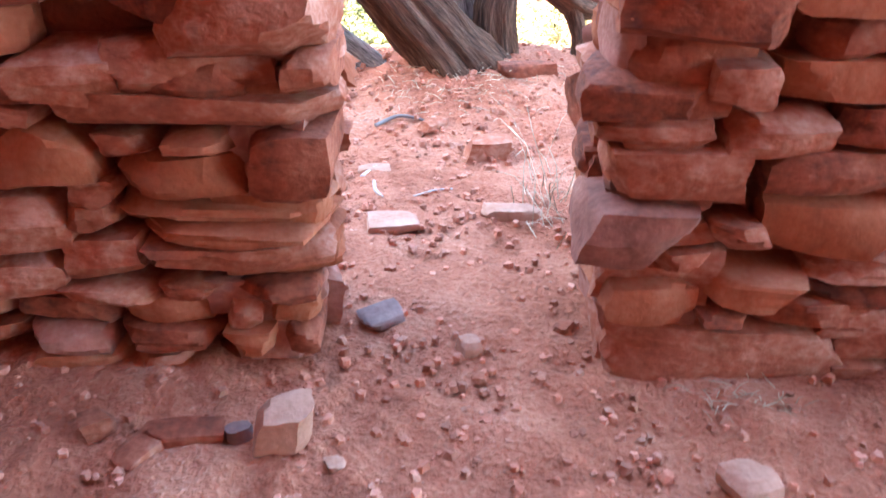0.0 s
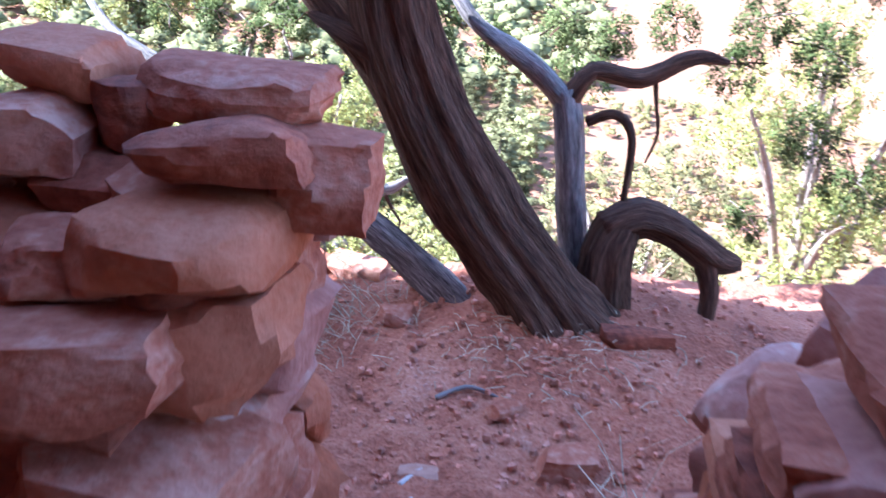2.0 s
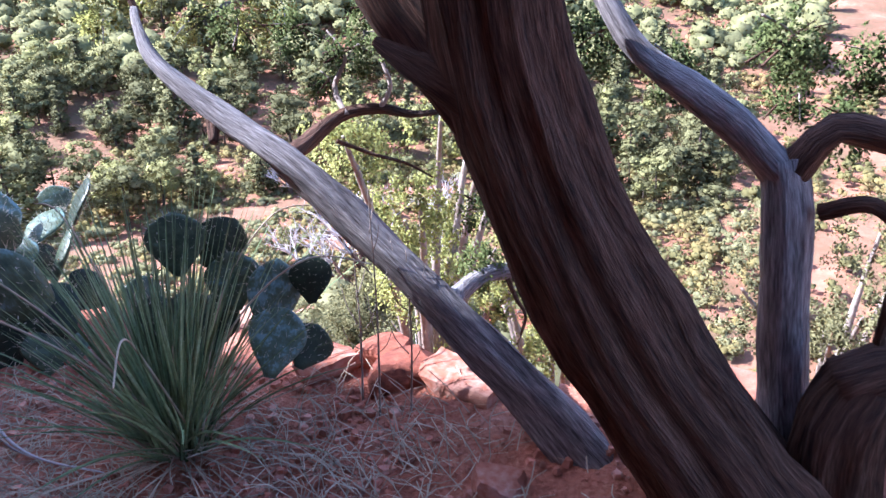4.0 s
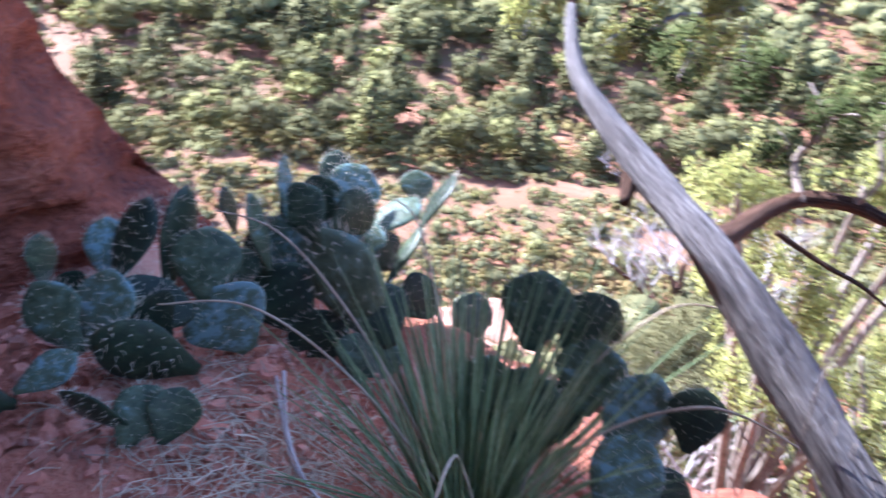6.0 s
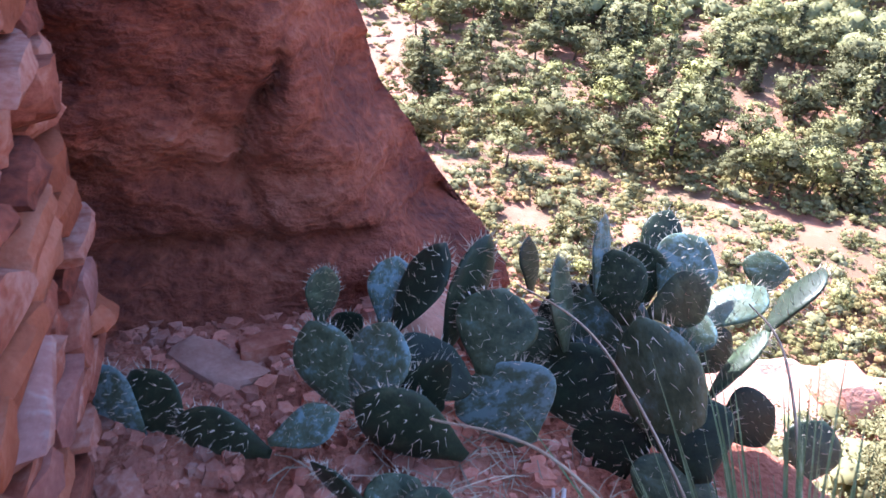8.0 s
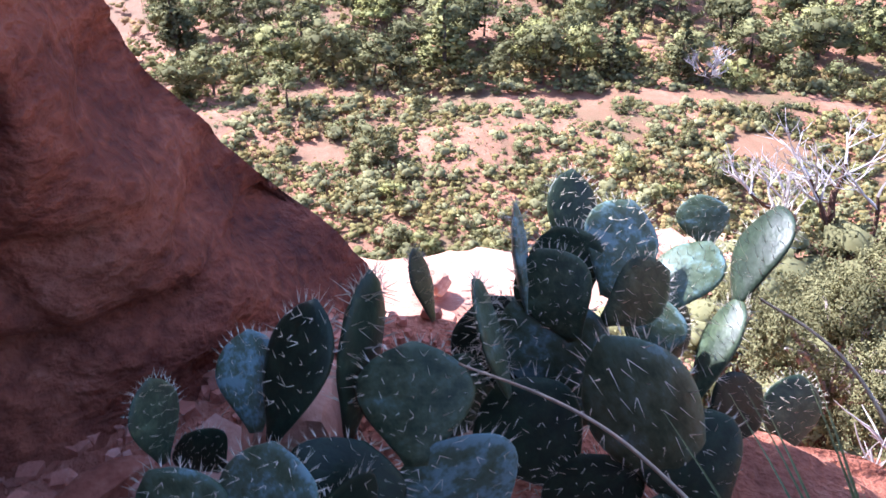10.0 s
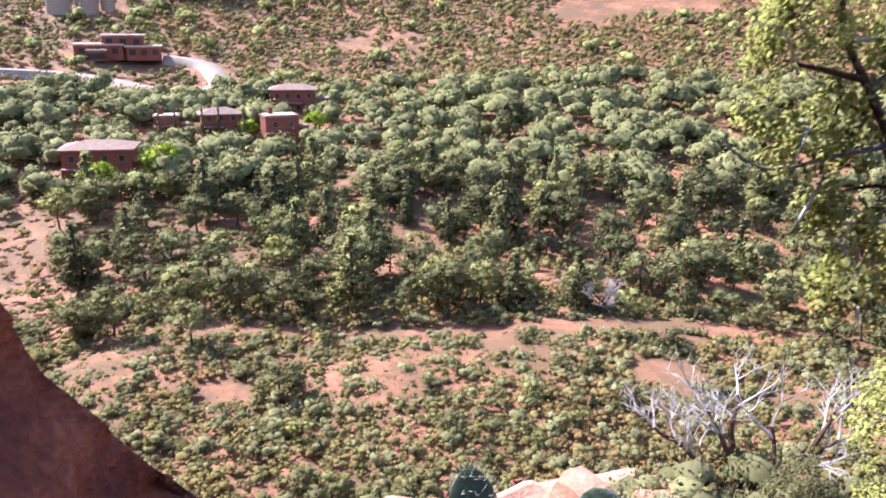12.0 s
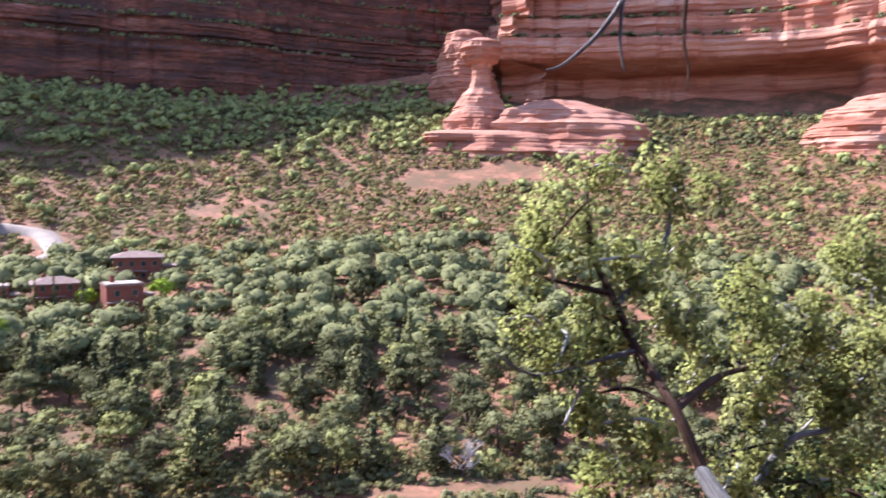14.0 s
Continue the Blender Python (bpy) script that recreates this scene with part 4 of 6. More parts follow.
def spine_mesh(seed):
    r = random.Random(seed)
    v, f = [], []

    def spine(p, d, L):
        d = d.normalized()
        s = d.orthogonal().normalized() * 0.004
        t = d.cross(s)
        i = len(v)
        v.extend([tuple(p + s), tuple(p - s * 0.5 + t * 0.87), tuple(p - s * 0.5 - t * 0.87), tuple(p + d * L)])
        f.extend([(i, i + 1, i + 3), (i + 1, i + 2, i + 3), (i + 2, i, i + 3)])
    for i in range(5):
        for k in range(-3, 4):
            u = 0.25 + i * 0.15 + 0.03 * (k % 2)
            w = 0.40 * math.sin(math.pi * min(1, 0.03 + 0.965 * u ** 1.45)) ** 0.70
            x = k / 3.6 * w
            for sgn in (1, -1):
                for q in range(1 + (i + k) % 2):
                    spine(Vector((x, sgn * 0.055 * (1 - (x / (w + 0.01)) ** 2) ** 0.5, u)), Vector((x * 1.2 + r.uniform(-0.5, 0.5), sgn, r.uniform(-0.3, 0.8))), r.uniform(0.07, 0.17))
    for i in range(16):
        a = math.pi * (0.02 + 0.96 * i / 15)
        p = Vector((0.38 * math.cos(a), 0, 0.62 + 0.36 * math.sin(a)))
        for q in range(3):
            spine(p, Vector((math.cos(a) + r.uniform(-0.4, 0.4), r.uniform(-0.8, 0.8), math.sin(a) + r.uniform(-0.3, 0.4))), r.uniform(0.06, 0.15))
    me = bpy.data.meshes.new("spines")
    me.from_pydata(v, [], f)
    me.materials.append(M_SPINE)
    return me


PADS = [pad_mesh(i) for i in range(5)]
SPINES = [spine_mesh(i) for i in range(3)]


def prickly_pear(at, pads, label):
    """pads: rows of base x, y, z, tip x, y, z, width, and the heading of the flat side in degrees."""
    plant = thing("prickly_pear", at, label, "cactus")
    inv = Vector(at)
    for i, (bx, by, bz, tx, ty, tz, wide, face) in enumerate(pads):
        b, t = Vector((bx, by, bz)) - inv, Vector((tx, ty, tz)) - inv
        b = b - (t - b) * 0.10
        wide *= 1.16
        L = (t - b).length
        zax = (t - b).normalized()
        yv = Vector((math.cos(radians(face)), math.sin(radians(face)), 0))
        yv = (yv - zax * yv.dot(zax)).normalized()
        xv = yv.cross(zax)
        m = Matrix((xv, yv, zax)).transposed().to_4x4()
        ob = new("pad", PADS[i % 5])
        ob.parent = plant
        ob.matrix_local = Matrix.Translation(b) @ m @ Matrix.Diagonal((wide / 0.8, L * 0.95, L, 1))
        sp = new("spine_cluster", SPINES[i % 3])
        sp.parent = ob
        tagged(sp, "pale needle spines", kind="stuff")
    return plant


PEAR_A = [
    (-2.34, 3.54, 0.11, -2.51, 3.41, 0.46, 0.192, -25),
    (-2.58, 3.46, 0.18, -2.74, 3.39, 0.42, 0.233, -40),
    (-2.28, 3.54, 0.12, -2.42, 3.54, 0.27, 0.192, -20),
    (-2.63, 3.45, 0.37, -2.73, 3.43, 0.53, 0.141, -35),
    (-2.72, 3.40, 0.41, -2.82, 3.44, 0.59, 0.161, 45),
    (-2.72, 3.55, 0.36, -2.80, 3.54, 0.51, 0.146, -45),
    (-2.86, 3.66, 0.35, -2.98, 3.75, 0.51, 0.121, -20),
    (-2.67, 3.59, 0.40, -2.76, 3.73, 0.53, 0.172, -30),
    (-2.58, 3.50, 0.42, -2.57, 3.65, 0.48, 0.146, -35),
    (-2.55, 3.58, 0.30, -2.58, 3.67, 0.39, 0.123, -70),
    (-2.61, 3.69, 0.34, -2.65, 3.89, 0.42, 0.136, -80),
    (-2.68, 3.92, 0.39, -2.75, 3.95, 0.48, 0.116, -25),
]
PEAR_A2 = [
    (-2.44, 3.64, 0.24, -2.50, 3.81, 0.39, 0.104, -100),
    (-2.50, 3.81, 0.39, -2.56, 3.98, 0.53, 0.148, -100),
    (-2.60, 3.65, 0.21, -2.61, 3.79, 0.30, 0.146, -30),
    (-2.42, 3.69, 0.12, -2.41, 3.83, 0.19, 0.167, -40),
    (-2.39, 3.98, -0.09, -2.45, 4.07, 0.07, 0.159, -25),
    (-2.51, 3.35, 0.10, -2.68, 3.30, 0.27, 0.213, -25),
    (-2.64, 3.29, 0.30, -2.73, 3.27, 0.52, 0.166, 48),
    (-2.93, 3.30, 0.29, -3.02, 3.31, 0.42, 0.136, 40),
    (-2.69, 3.36, 0.22, -2.83, 3.38, 0.37, 0.203, -40),
    (-2.71, 3.20, 0.17, -2.77, 3.34, 0.25, 0.166, -30),
    (-2.25, 3.43, 0.01, -2.33, 3.52, 0.14, 0.199, -30),
    (-2.40, 3.38, 0.03, -2.50, 3.38, 0.17, 0.190, -35),
]
PEAR_B = [
    (-2.51, 3.15, 0.10, -2.62, 3.07, 0.27, 0.258, -25),
    (-2.62, 3.06, 0.26, -2.73, 3.13, 0.43, 0.199, -35),
    (-2.79, 3.01, 0.22, -2.87, 3.12, 0.52, 0.154, 30),
    (-2.60, 2.92, 0.14, -2.62, 2.80, 0.23, 0.281, -15),
    (-2.50, 2.96, 0.09, -2.59, 2.71, 0.23, 0.183, -20),
    (-2.62, 2.73, 0.18, -2.70, 2.82, 0.37, 0.169, -50),
    (-2.67, 2.69, 0.15, -2.81, 2.62, 0.32, 0.156, -20),
    (-2.62, 2.87, 0.20, -2.67, 2.98, 0.30, 0.206, -35),
    (-2.87, 2.66, 0.28, -2.94, 2.68, 0.41, 0.152, 45),
]
PEAR_B2 = [
    (-2.81, 2.86, 0.28, -2.87, 3.00, 0.50, 0.125, -60),
    (-2.87, 2.84, 0.26, -2.97, 2.89, 0.41, 0.120, -20),
    (-2.86, 2.75, 0.20, -2.91, 2.71, 0.27, 0.128, -35),
    (-2.59, 2.51, 0.12, -2.58, 2.67, 0.19, 0.099, -80),
    (-2.33, 2.72, 0.08, -2.43, 2.58, 0.19, 0.116, -75),
    (-2.31, 2.70, 0.05, -2.35, 2.82, 0.17, 0.146, -25),
    (-2.26, 2.79, 0.06, -2.30, 2.87, 0.18, 0.137, -15),
    (-2.62, 2.48, 0.06, -2.71, 2.27, 0.12, 0.152, -20),
    (-2.73, 2.27, 0.03, -2.85, 2.16, 0.18, 0.181, -25),
    (-2.78, 2.17, 0.03, -2.92, 2.03, 0.14, 0.175, -20),
    (-2.97, 2.00, 0.11, -3.03, 1.98, 0.21, 0.126, 50),
]
PEAR_C = [
    (-1.56, 3.43, 0.28, -1.63, 3.49, 0.45, 0.174, -60),
    (-1.62, 3.48, 0.53, -1.67, 3.54, 0.69, 0.162, -55),
    (-1.58, 3.56, 0.53, -1.52, 3.65, 0.65, 0.139, -50),
    (-1.47, 3.54, 0.41, -1.52, 3.60, 0.56, 0.158, -65),
    (-1.34, 3.52, 0.36, -1.35, 3.62, 0.56, 0.139, -60),
    (-1.21, 3.58, 0.47, -1.24, 3.63, 0.59, 0.114, -65),
    (-1.28, 3.44, 0.28, -1.31, 3.57, 0.43, 0.152, -55),
    (-1.23, 3.52, 0.27, -1.23, 3.63, 0.35, 0.133, -60),
    (-1.55, 3.48, 0.26, -1.56, 3.57, 0.42, 0.137, -60),
    (-1.69, 3.40, 0.25, -1.74, 3.48, 0.42, 0.137, -55),
]
prickly_pear((-2.45, 3.40, 0.03), PEAR_A + PEAR_A2, 'upright prickly pear with dark and blue-green spiny pads at the edge')
prickly_pear((-2.65, 2.75, 0.03), PEAR_B + PEAR_B2, 'sprawling prickly pear with drooping blue-green pads on red soil')
prickly_pear((-1.75, 3.85, -0.05), PEAR_C, 'dark green prickly pear behind the beargrass')


# ---- slickrock bench below the shelf ----
def bench():
    """Pale layered slickrock that rounds off at its rim."""
    verts, faces = [], []
    az = np.linspace(33, 100, 84)
    rr = np.concatenate([np.linspace(4.2, 9.2, 34), np.linspace(9.3, 11.6, 24)])
    for a in az:
        rim = 9.5 + 1.6 * float(smoothstep(48, 30, a)) + 0.07 * math.sin(a * 0.5) + 0.03 * math.sin(a * 1.7)
        for r in rr:
            q = r * (rim / 9.5)
            x, y = -1.8 - q * math.sin(radians(a)), 2.55 + q * math.cos(radians(a))
            z = -4.93 + 0.10 * vnoise((x, y, 0), 0.5, 4)
            z = round(z / 0.11) * 0.11 * 0.7 + z * 0.3                       # thin layers
            over = max(0.0, r - 9.4)
            z -= 0.25 * over + 1.6 * over ** 2
            verts.append((x, y, z + 0.03 * vnoise((x, y, z), 3.0, 3)))
    n = len(rr)
    for i in range(len(az) - 1):
        for k in range(n - 1):
            a = i * n + k
            faces.append((a, a + n, a + n + 1, a + 1))
    return link("rock_bench", verts, faces, M_SLICK, smooth=True)


tagged(bench(), "pale pink layered slickrock bench below the ruin", "rock ledge", kind="structure")


def boulder(name, at, size, mat, label, seed, rz=0.0, group="", tilt=0.0):
    ob = rock(name, size, mat, None, seed=seed, cuts=4, jag=0.2, block=0.62)
    ob.matrix_world = pose(*at, tilt, tilt * 0.5, rz)
    return tagged(ob, label, "rock", group)


for i, (x, y, z, sx, sy, sz) in enumerate(((-7.5, 10.3, -4.85, 0.9, 0.7, 0.6), (-6.8, 10.9, -4.9, 0.75, 0.6, 0.6), (-7.0, 11.6, -4.95, 0.7, 0.7, 0.4), (-8.9, 7.2, -4.75, 0.35, 0.3, 0.2), (-8.2, 6.9, -4.8, 0.3, 0.25, 0.16))):
    boulder("boulder", (x, y, z), (sx, sy, sz), M_SLICK, "angular pink sandstone boulder on the slickrock bench", 300 + i, 40 * i, "boulders on the bench")


# ---- bare dead tree ----
def branching(base, d, length, radius, depth, seed, out, bend=0.35):
    """Grows forked bare limbs; out collects (points, radii)."""
    r = random.Random(seed)
    pts, rad, p = [Vector(base)], [radius], Vector(base)
    d = Vector(d).normalized()
    for k in range(4):
        d = (d + Vector((r.uniform(-1, 1), r.uniform(-1, 1), r.uniform(-0.5, 0.8))) * bend * 0.5).normalized()
        p = p + d * length / 4
        pts.append(p.copy())
        rad.append(radius * (1 - 0.14 * (k + 1)))
    out.append((pts, rad))
    if depth:
        for k in range(r.choice((3, 3, 4))):
            q = pts[r.choice((2, 3, 4))]
            nd = (d + Vector((r.uniform(-1, 1), r.uniform(-1, 1), r.uniform(-0.5, 0.7))) * 0.95).normalized()
            branching(q, nd, length * r.uniform(0.55, 0.8), radius * 0.5, depth - 1, seed * 7 + k + 1, out, bend)


def bare_tree(at, size, seed, mat, label, stems=((0, 0, 1),), depth=4, name="dead_tree", thick=0.05):
    tree = thing(name, at, label, "tree")
    for i, s in enumerate(stems):
        out = []
        branching((0, 0, -0.1), s, size * 0.34, size * thick, depth, seed + i * 101, out)
        v, f = [], []
        for pts, rad in out:
            if rad[0] > size * thick * 0.3:
                limb("limb", pts, rad, mat, tree, "", 7, 0.1)
            else:
                vv, ff = tube(pts, [max(q, 0.0035) for q in rad], 4, 0, 0, 0, False)
                k = len(v)
                v += vv
                f += [tuple(j + k for j in q) for q in ff]
        if v:
            tagged(link("twig_spray", v, f, M_PALETWIG, tree), "pale bare twigs", kind="stuff")
    return tree


bare_tree((-6.4, 12.4, -5.1), 3.5, 5, M_BARK, "bare dead tree with pale twigs beside the slickrock", ((-0.5, 0.1, 0.8), (0.3, 0.3, 1.0), (-1.0, -0.1, 0.45)), 4, "dead_tree", 0.026)
bare_tree((-57.6, 77.3, -34.0), 7.0, 9, M_FARTRUNK, "grey leafless tree by the dry wash", ((0.1, 0, 1), (-0.4, 0.2, 0.8)), 4)


# ---- trees below the edge ----
def leafy_tree(at, blobs, count, size, seed, label, mat=M_LEAF, name="juniper", lean=(0, 0)):
    """A small juniper: trunk, limbs into each mass of leaves, and the leaves."""
    tree = thing(name, at, label, "tree")
    o = Vector(at)
    mid = Vector((lean[0], lean[1], (sum(b[2] for b in blobs) / len(blobs) - at[2]) * 0.55))
    limb("trunk", [(0, 0, -0.2), tuple(mid * 0.5 + Vector((0.05, 0, 0))), tuple(mid)], [0.12, 0.09, 0.07], M_BARK, tree, "", 10, 0.2, 4)
    for b in blobs:
        e = Vector(b[:3]) - o
        limb("branch", [tuple(mid * 0.8), tuple(mid.lerp(e, 0.55) + Vector((0, 0, 0.1))), tuple(e)], [0.045, 0.03, 0.012], M_TWIG, tree, "", 6, 0.2)
    crown(tree, "foliage", blobs, count, size, mat, seed)
    return tree


def blob_set(cx, cy, cz, rx, rz, n, seed):
    r = random.Random(seed)
    out = []
    for k in range(n):
        a, q, h = r.uniform(0, 6.28), r.uniform(0.2, 1) * rx, r.uniform(-1, 1) * rz
        out.append((cx + q * math.cos(a), cy + q * math.sin(a), cz + h * (1 - 0.3 * q / rx), rx * r.uniform(0.25, 0.42)))
    return out


leafy_tree((-2.3, 6.5, -4.6), blob_set(-2.3, 6.3, -0.35, 0.85, 0.9, 13, 1), 15000, 0.026, 71, "thin juniper with yellow-green sprays below the edge")
leafy_tree((-1.5, 7.2, -5.0), blob_set(-1.6, 7.0, -1.5, 1.1, 1.0, 12, 2), 14000, 0.028, 72, "round juniper below the edge")
leafy_tree((-4.5, 9.3, -5.6), blob_set(-4.35, 9.1, -3.6, 1.1, 1.0, 22, 3), 46000, 0.030, 73, "bushy grey-green juniper beside the bare tree", M_SAGE)
leafy_tree((0.5, 8.2, -4.6), blob_set(0.4, 8.0, -1.6, 1.2, 1.2, 12, 4), 14000, 0.030, 74, "grey-green juniper on the slope", M_SAGE)
leafy_tree((1.9, 7.4, -3.0), blob_set(1.75, 7.2, -0.1, 1.0, 1.1, 15, 5), 16000, 0.028, 75, "sunlit juniper on the slope past the wall")
bare_tree((-2.9, 7.2, -4.4), 3.4, 31, M_PALETWIG, "bare pale shrub below the edge", ((0.1, 0, 1), (-0.3, 0.2, 0.9)), 3, "bare_shrub", 0.02)
leafy_tree((-3.1, 13.6, -6.5), blob_set(-3.0, 13.4, -5.2, 1.6, 1.0, 12, 6), 11000, 0.036, 76, "low juniper on the slope")


# ---- valley trees: built once, then copied ----
def far_tree(kind, seed):
    """Unit tree, 1 high, as an Empty with trunk and crown."""
    r = np.random.default_rng(seed)
    t = thing("tree", (0, 0, -100), "", "tree")
    if kind == "pine":
        hub = []
        for h in np.linspace(0.18, 0.99, 30):
            k = max(2, int(9 * (1.05 - h)))
            a = r.uniform(0, 6.28, k)
            q = 0.26 * (1.05 - h) ** 0.8 * r.uniform(0.35, 1.1, k)
            hub.append(np.stack([q * np.cos(a), q * np.sin(a), h + r.normal(0, 0.015, k)], 1))
        hub = np.concatenate(hub)
        c = np.concatenate([hub + r.normal(0, 0.024, hub.shape) for _ in range(14)])
        mid = np.stack([c[:, 0] * 0, c[:, 1] * 0, c[:, 2] - 0.05], 1)
        size, trunk = 0.030, [(0, 0, 0), (0.01, 0, 0.5), (0, 0.01, 0.95)]
        core, core_r, flat = hub * np.array([0.8, 0.8, 1]), r.uniform(0.022, 0.036, len(hub)), (1.3, 1.3, 0.7)
    else:
        n = {"round": 24, "open": 17, "bush": 16}[kind]
        hub = r.normal(size=(n, 3))
        hub /= np.linalg.norm(hub, axis=1)[:, None]
        hub *= (r.uniform(0.45, 1.0, n) ** 0.5)[:, None]
        sc = {"round": (0.32, 0.32, 0.34), "open": (0.30, 0.30, 0.30), "bush": (0.38, 0.38, 0.34)}[kind]
        zc = {"round": 0.58, "open": 0.64, "bush": 0.38}[kind]
        hub = hub * np.array(sc) + np.array([0, 0, zc])
        rad = r.uniform(0.07, 0.15, n) * (0.85 if kind == "open" else 1.0)
        m = 105 if kind != "open" else 85
        d = r.normal(size=(n, m, 3))
        d /= np.linalg.norm(d, axis=2)[:, :, None]
        c = (hub[:, None] + d * (rad[:, None] * r.uniform(0.6, 1.5, (n, m)))[:, :, None] * np.array([1.1, 1.1, 0.85])).reshape(-1, 3)
        mid = np.repeat(hub, m, 0) * 0.72 + np.array([0, 0, zc * 0.24])
        size, trunk = 0.030, [(0, 0, 0), (0.03, 0, 0.3), (-0.01, 0.02, 0.62)]
        core, core_r, flat = hub, rad * 0.66, (1.1, 1.1, 0.85)
    v, f = cards(c, size, 0.45, (0, 0, 0.3), seed, 0.8, True)
    mid = np.repeat(mid, 4, 0)
    cv, cf = clumps(core, core_r, flat, seed + 50)
    per = len(cv) // len(core)
    mid = np.concatenate([mid, np.repeat(core * 0.72 + np.array([0, 0, core[:, 2].mean() * 0.24]), per, 0)])
    f = np.concatenate([f, cf + len(v)])
    v = np.concatenate([v, cv])
    cr = new("crown", mesh_np("crown", v, f, M_TREE, outward(v, mid, 0.35, 0.75, 0.3)))
    cr.parent = t
    limb("trunk", trunk, [0.026, 0.018, 0.008], M_FARTRUNK, t, "", 6, 0.1)
    return t


def scatter(n, az, dist, seed, gap, bare=(0.035, -0.62)):
    """Places on the valley floor: az in degrees left of +y, dist in metres from the shelf; one to a cell of the given gap; bare is the scale and level of bare patches."""
    r = random.Random(seed)
    out, cells = [], set()
    for _ in range(n * 6):
        if len(out) == n:
            break
        a, d = radians(r.uniform(*az)), math.sqrt(r.uniform(dist[0] ** 2, dist[1] ** 2))
        x, y = -1.8 - d * math.sin(a), 2.55 + d * math.cos(a)
        cell = (int(x // gap), int(y // gap))
        if cell in cells or clear_of(x, y):
            continue
        if vnoise((x, y, 7), bare[0], 3) < bare[1]:
            continue
        cells.add(cell)
        out.append((x, y))
    return out


HOUSES = [(-158.9, 51.1, 12.5, 8.0, 6.0, 62), (-172.5, 82.4, 8.5, 5.5, 5.2, 70), (-182.0, 107.4, 11.0, 7.0, 5.8, 58), (-160.1, 90.8, 7.5, 5.5, 6.0, 75), (-178.9, 72.6, 5.5, 5.0, 4.5, 66)]
VILLA = (-259.2, 90.5)
ROAD = [(-252.0, 40.0), (-246.0, 63.8), (-237.8, 75.8), (-220.3, 84.5), (-213.1, 92.3), (-216.0, 103.0), (-230.1, 109.2), (-245.1, 112.1), (-256.0, 104.0)]
WASH = [(-125.0, 5.0), (-95.0, 26.0), (-73.0, 49.0), (-63.0, 63.0), (-52.0, 79.0), (-36.0, 92.0), (-20.0, 99.0)]
CLEARINGS = [(-68.2, 32.4, 3.0), (-58.9, 61.0, 2.6), (-43.1, 68.9, 4.0), (-104.7, 88.7, 4.5), (-95.1, 79.5, 4.0), (-98.9, 64.2, 4.5), (-210.6, 257.6, 15.0), (-188.1, 284.7, 17.0),
             (-200.0, 271.0, 13.0), (-66.4, 97.2, 3.5), (-84.5, 37.2, 3.5), (-122.1, 35.3, 5.0)]   # bare red soil
TANKS = [(-309.7, 89.2, 4.2), (-309.1, 98.4, 4.2), (-310.4, 106.3, 2.6)]


def clear_of(x, y):
    if any((x - h[0]) ** 2 + (y - h[1]) ** 2 < 8.0 ** 2 for h in HOUSES) or (x - VILLA[0]) ** 2 + (y - VILLA[1]) ** 2 < 17 ** 2:
        return True
    if any((x - t[0]) ** 2 + (y - t[1]) ** 2 < 8 ** 2 for t in TANKS):
        return True
    if any((x - t[0]) ** 2 + (y - t[1]) ** 2 < t[2] ** 2 for t in CLEARINGS):
        return True
    for line, width in ((ROAD, 6.5), (WASH, 2.0)):
        for (a, b), (c, d) in zip(line, line[1:]):
            for u in (0, 0.17, 0.33, 0.5, 0.66, 0.83):
                if (x - a - (c - a) * u) ** 2 + (y - b - (d - b) * u) ** 2 < width ** 2:
                    return True
    return False


KINDS = [("round", 1), ("round", 2), ("open", 3), ("open", 4), ("pine", 5), ("pine", 6), ("bush", 7), ("bush", 8)]
TREES = [far_tree(k, s) for k, s in KINDS]
LABELS = {"round": ("round-crowned dark green oak on the valley floor", "oaks in the valley"), "open": ("open-crowned grey-green tree on the valley floor", "open trees in the valley"),
          "pine": ("tall dark green pine on the valley floor", "pines in the valley"), "bush": ("bushy juniper on the red valley floor", "junipers in the valley")}
tr = random.Random(12)
spots = scatter(290, (4, 76), (90, 150), 21, 5.2)
for i, (x, y) in enumerate(spots):
    k = tr.choices(range(8), (4, 4, 3, 3, 2, 2, 3, 3))[0]
    kind = KINDS[k][0]
    h = {"round": tr.uniform(5.5, 9), "open": tr.uniform(5, 8), "pine": tr.uniform(7, 12), "bush": tr.uniform(3.5, 6)}[kind]
    ob = copy_thing(TREES[k], Matrix.Translation((x, y, gz(x, y) - 0.3)) @ pose(0, 0, 0, 0, 0, tr.uniform(0, 360)) @ Matrix.Diagonal((h * tr.uniform(0.95, 1.3), h * tr.uniform(0.95, 1.3), h, 1)))
    tagged(ob, LABELS[kind][0], "tree", LABELS[kind][1])
big = copy_thing(TREES[5], Matrix.Translation((-86.9, 89.7, -34.2)) @ Matrix.Diagonal((15, 15, 15.5, 1)))
tagged(big, "tallest dark pine standing over the valley trees", "tree")
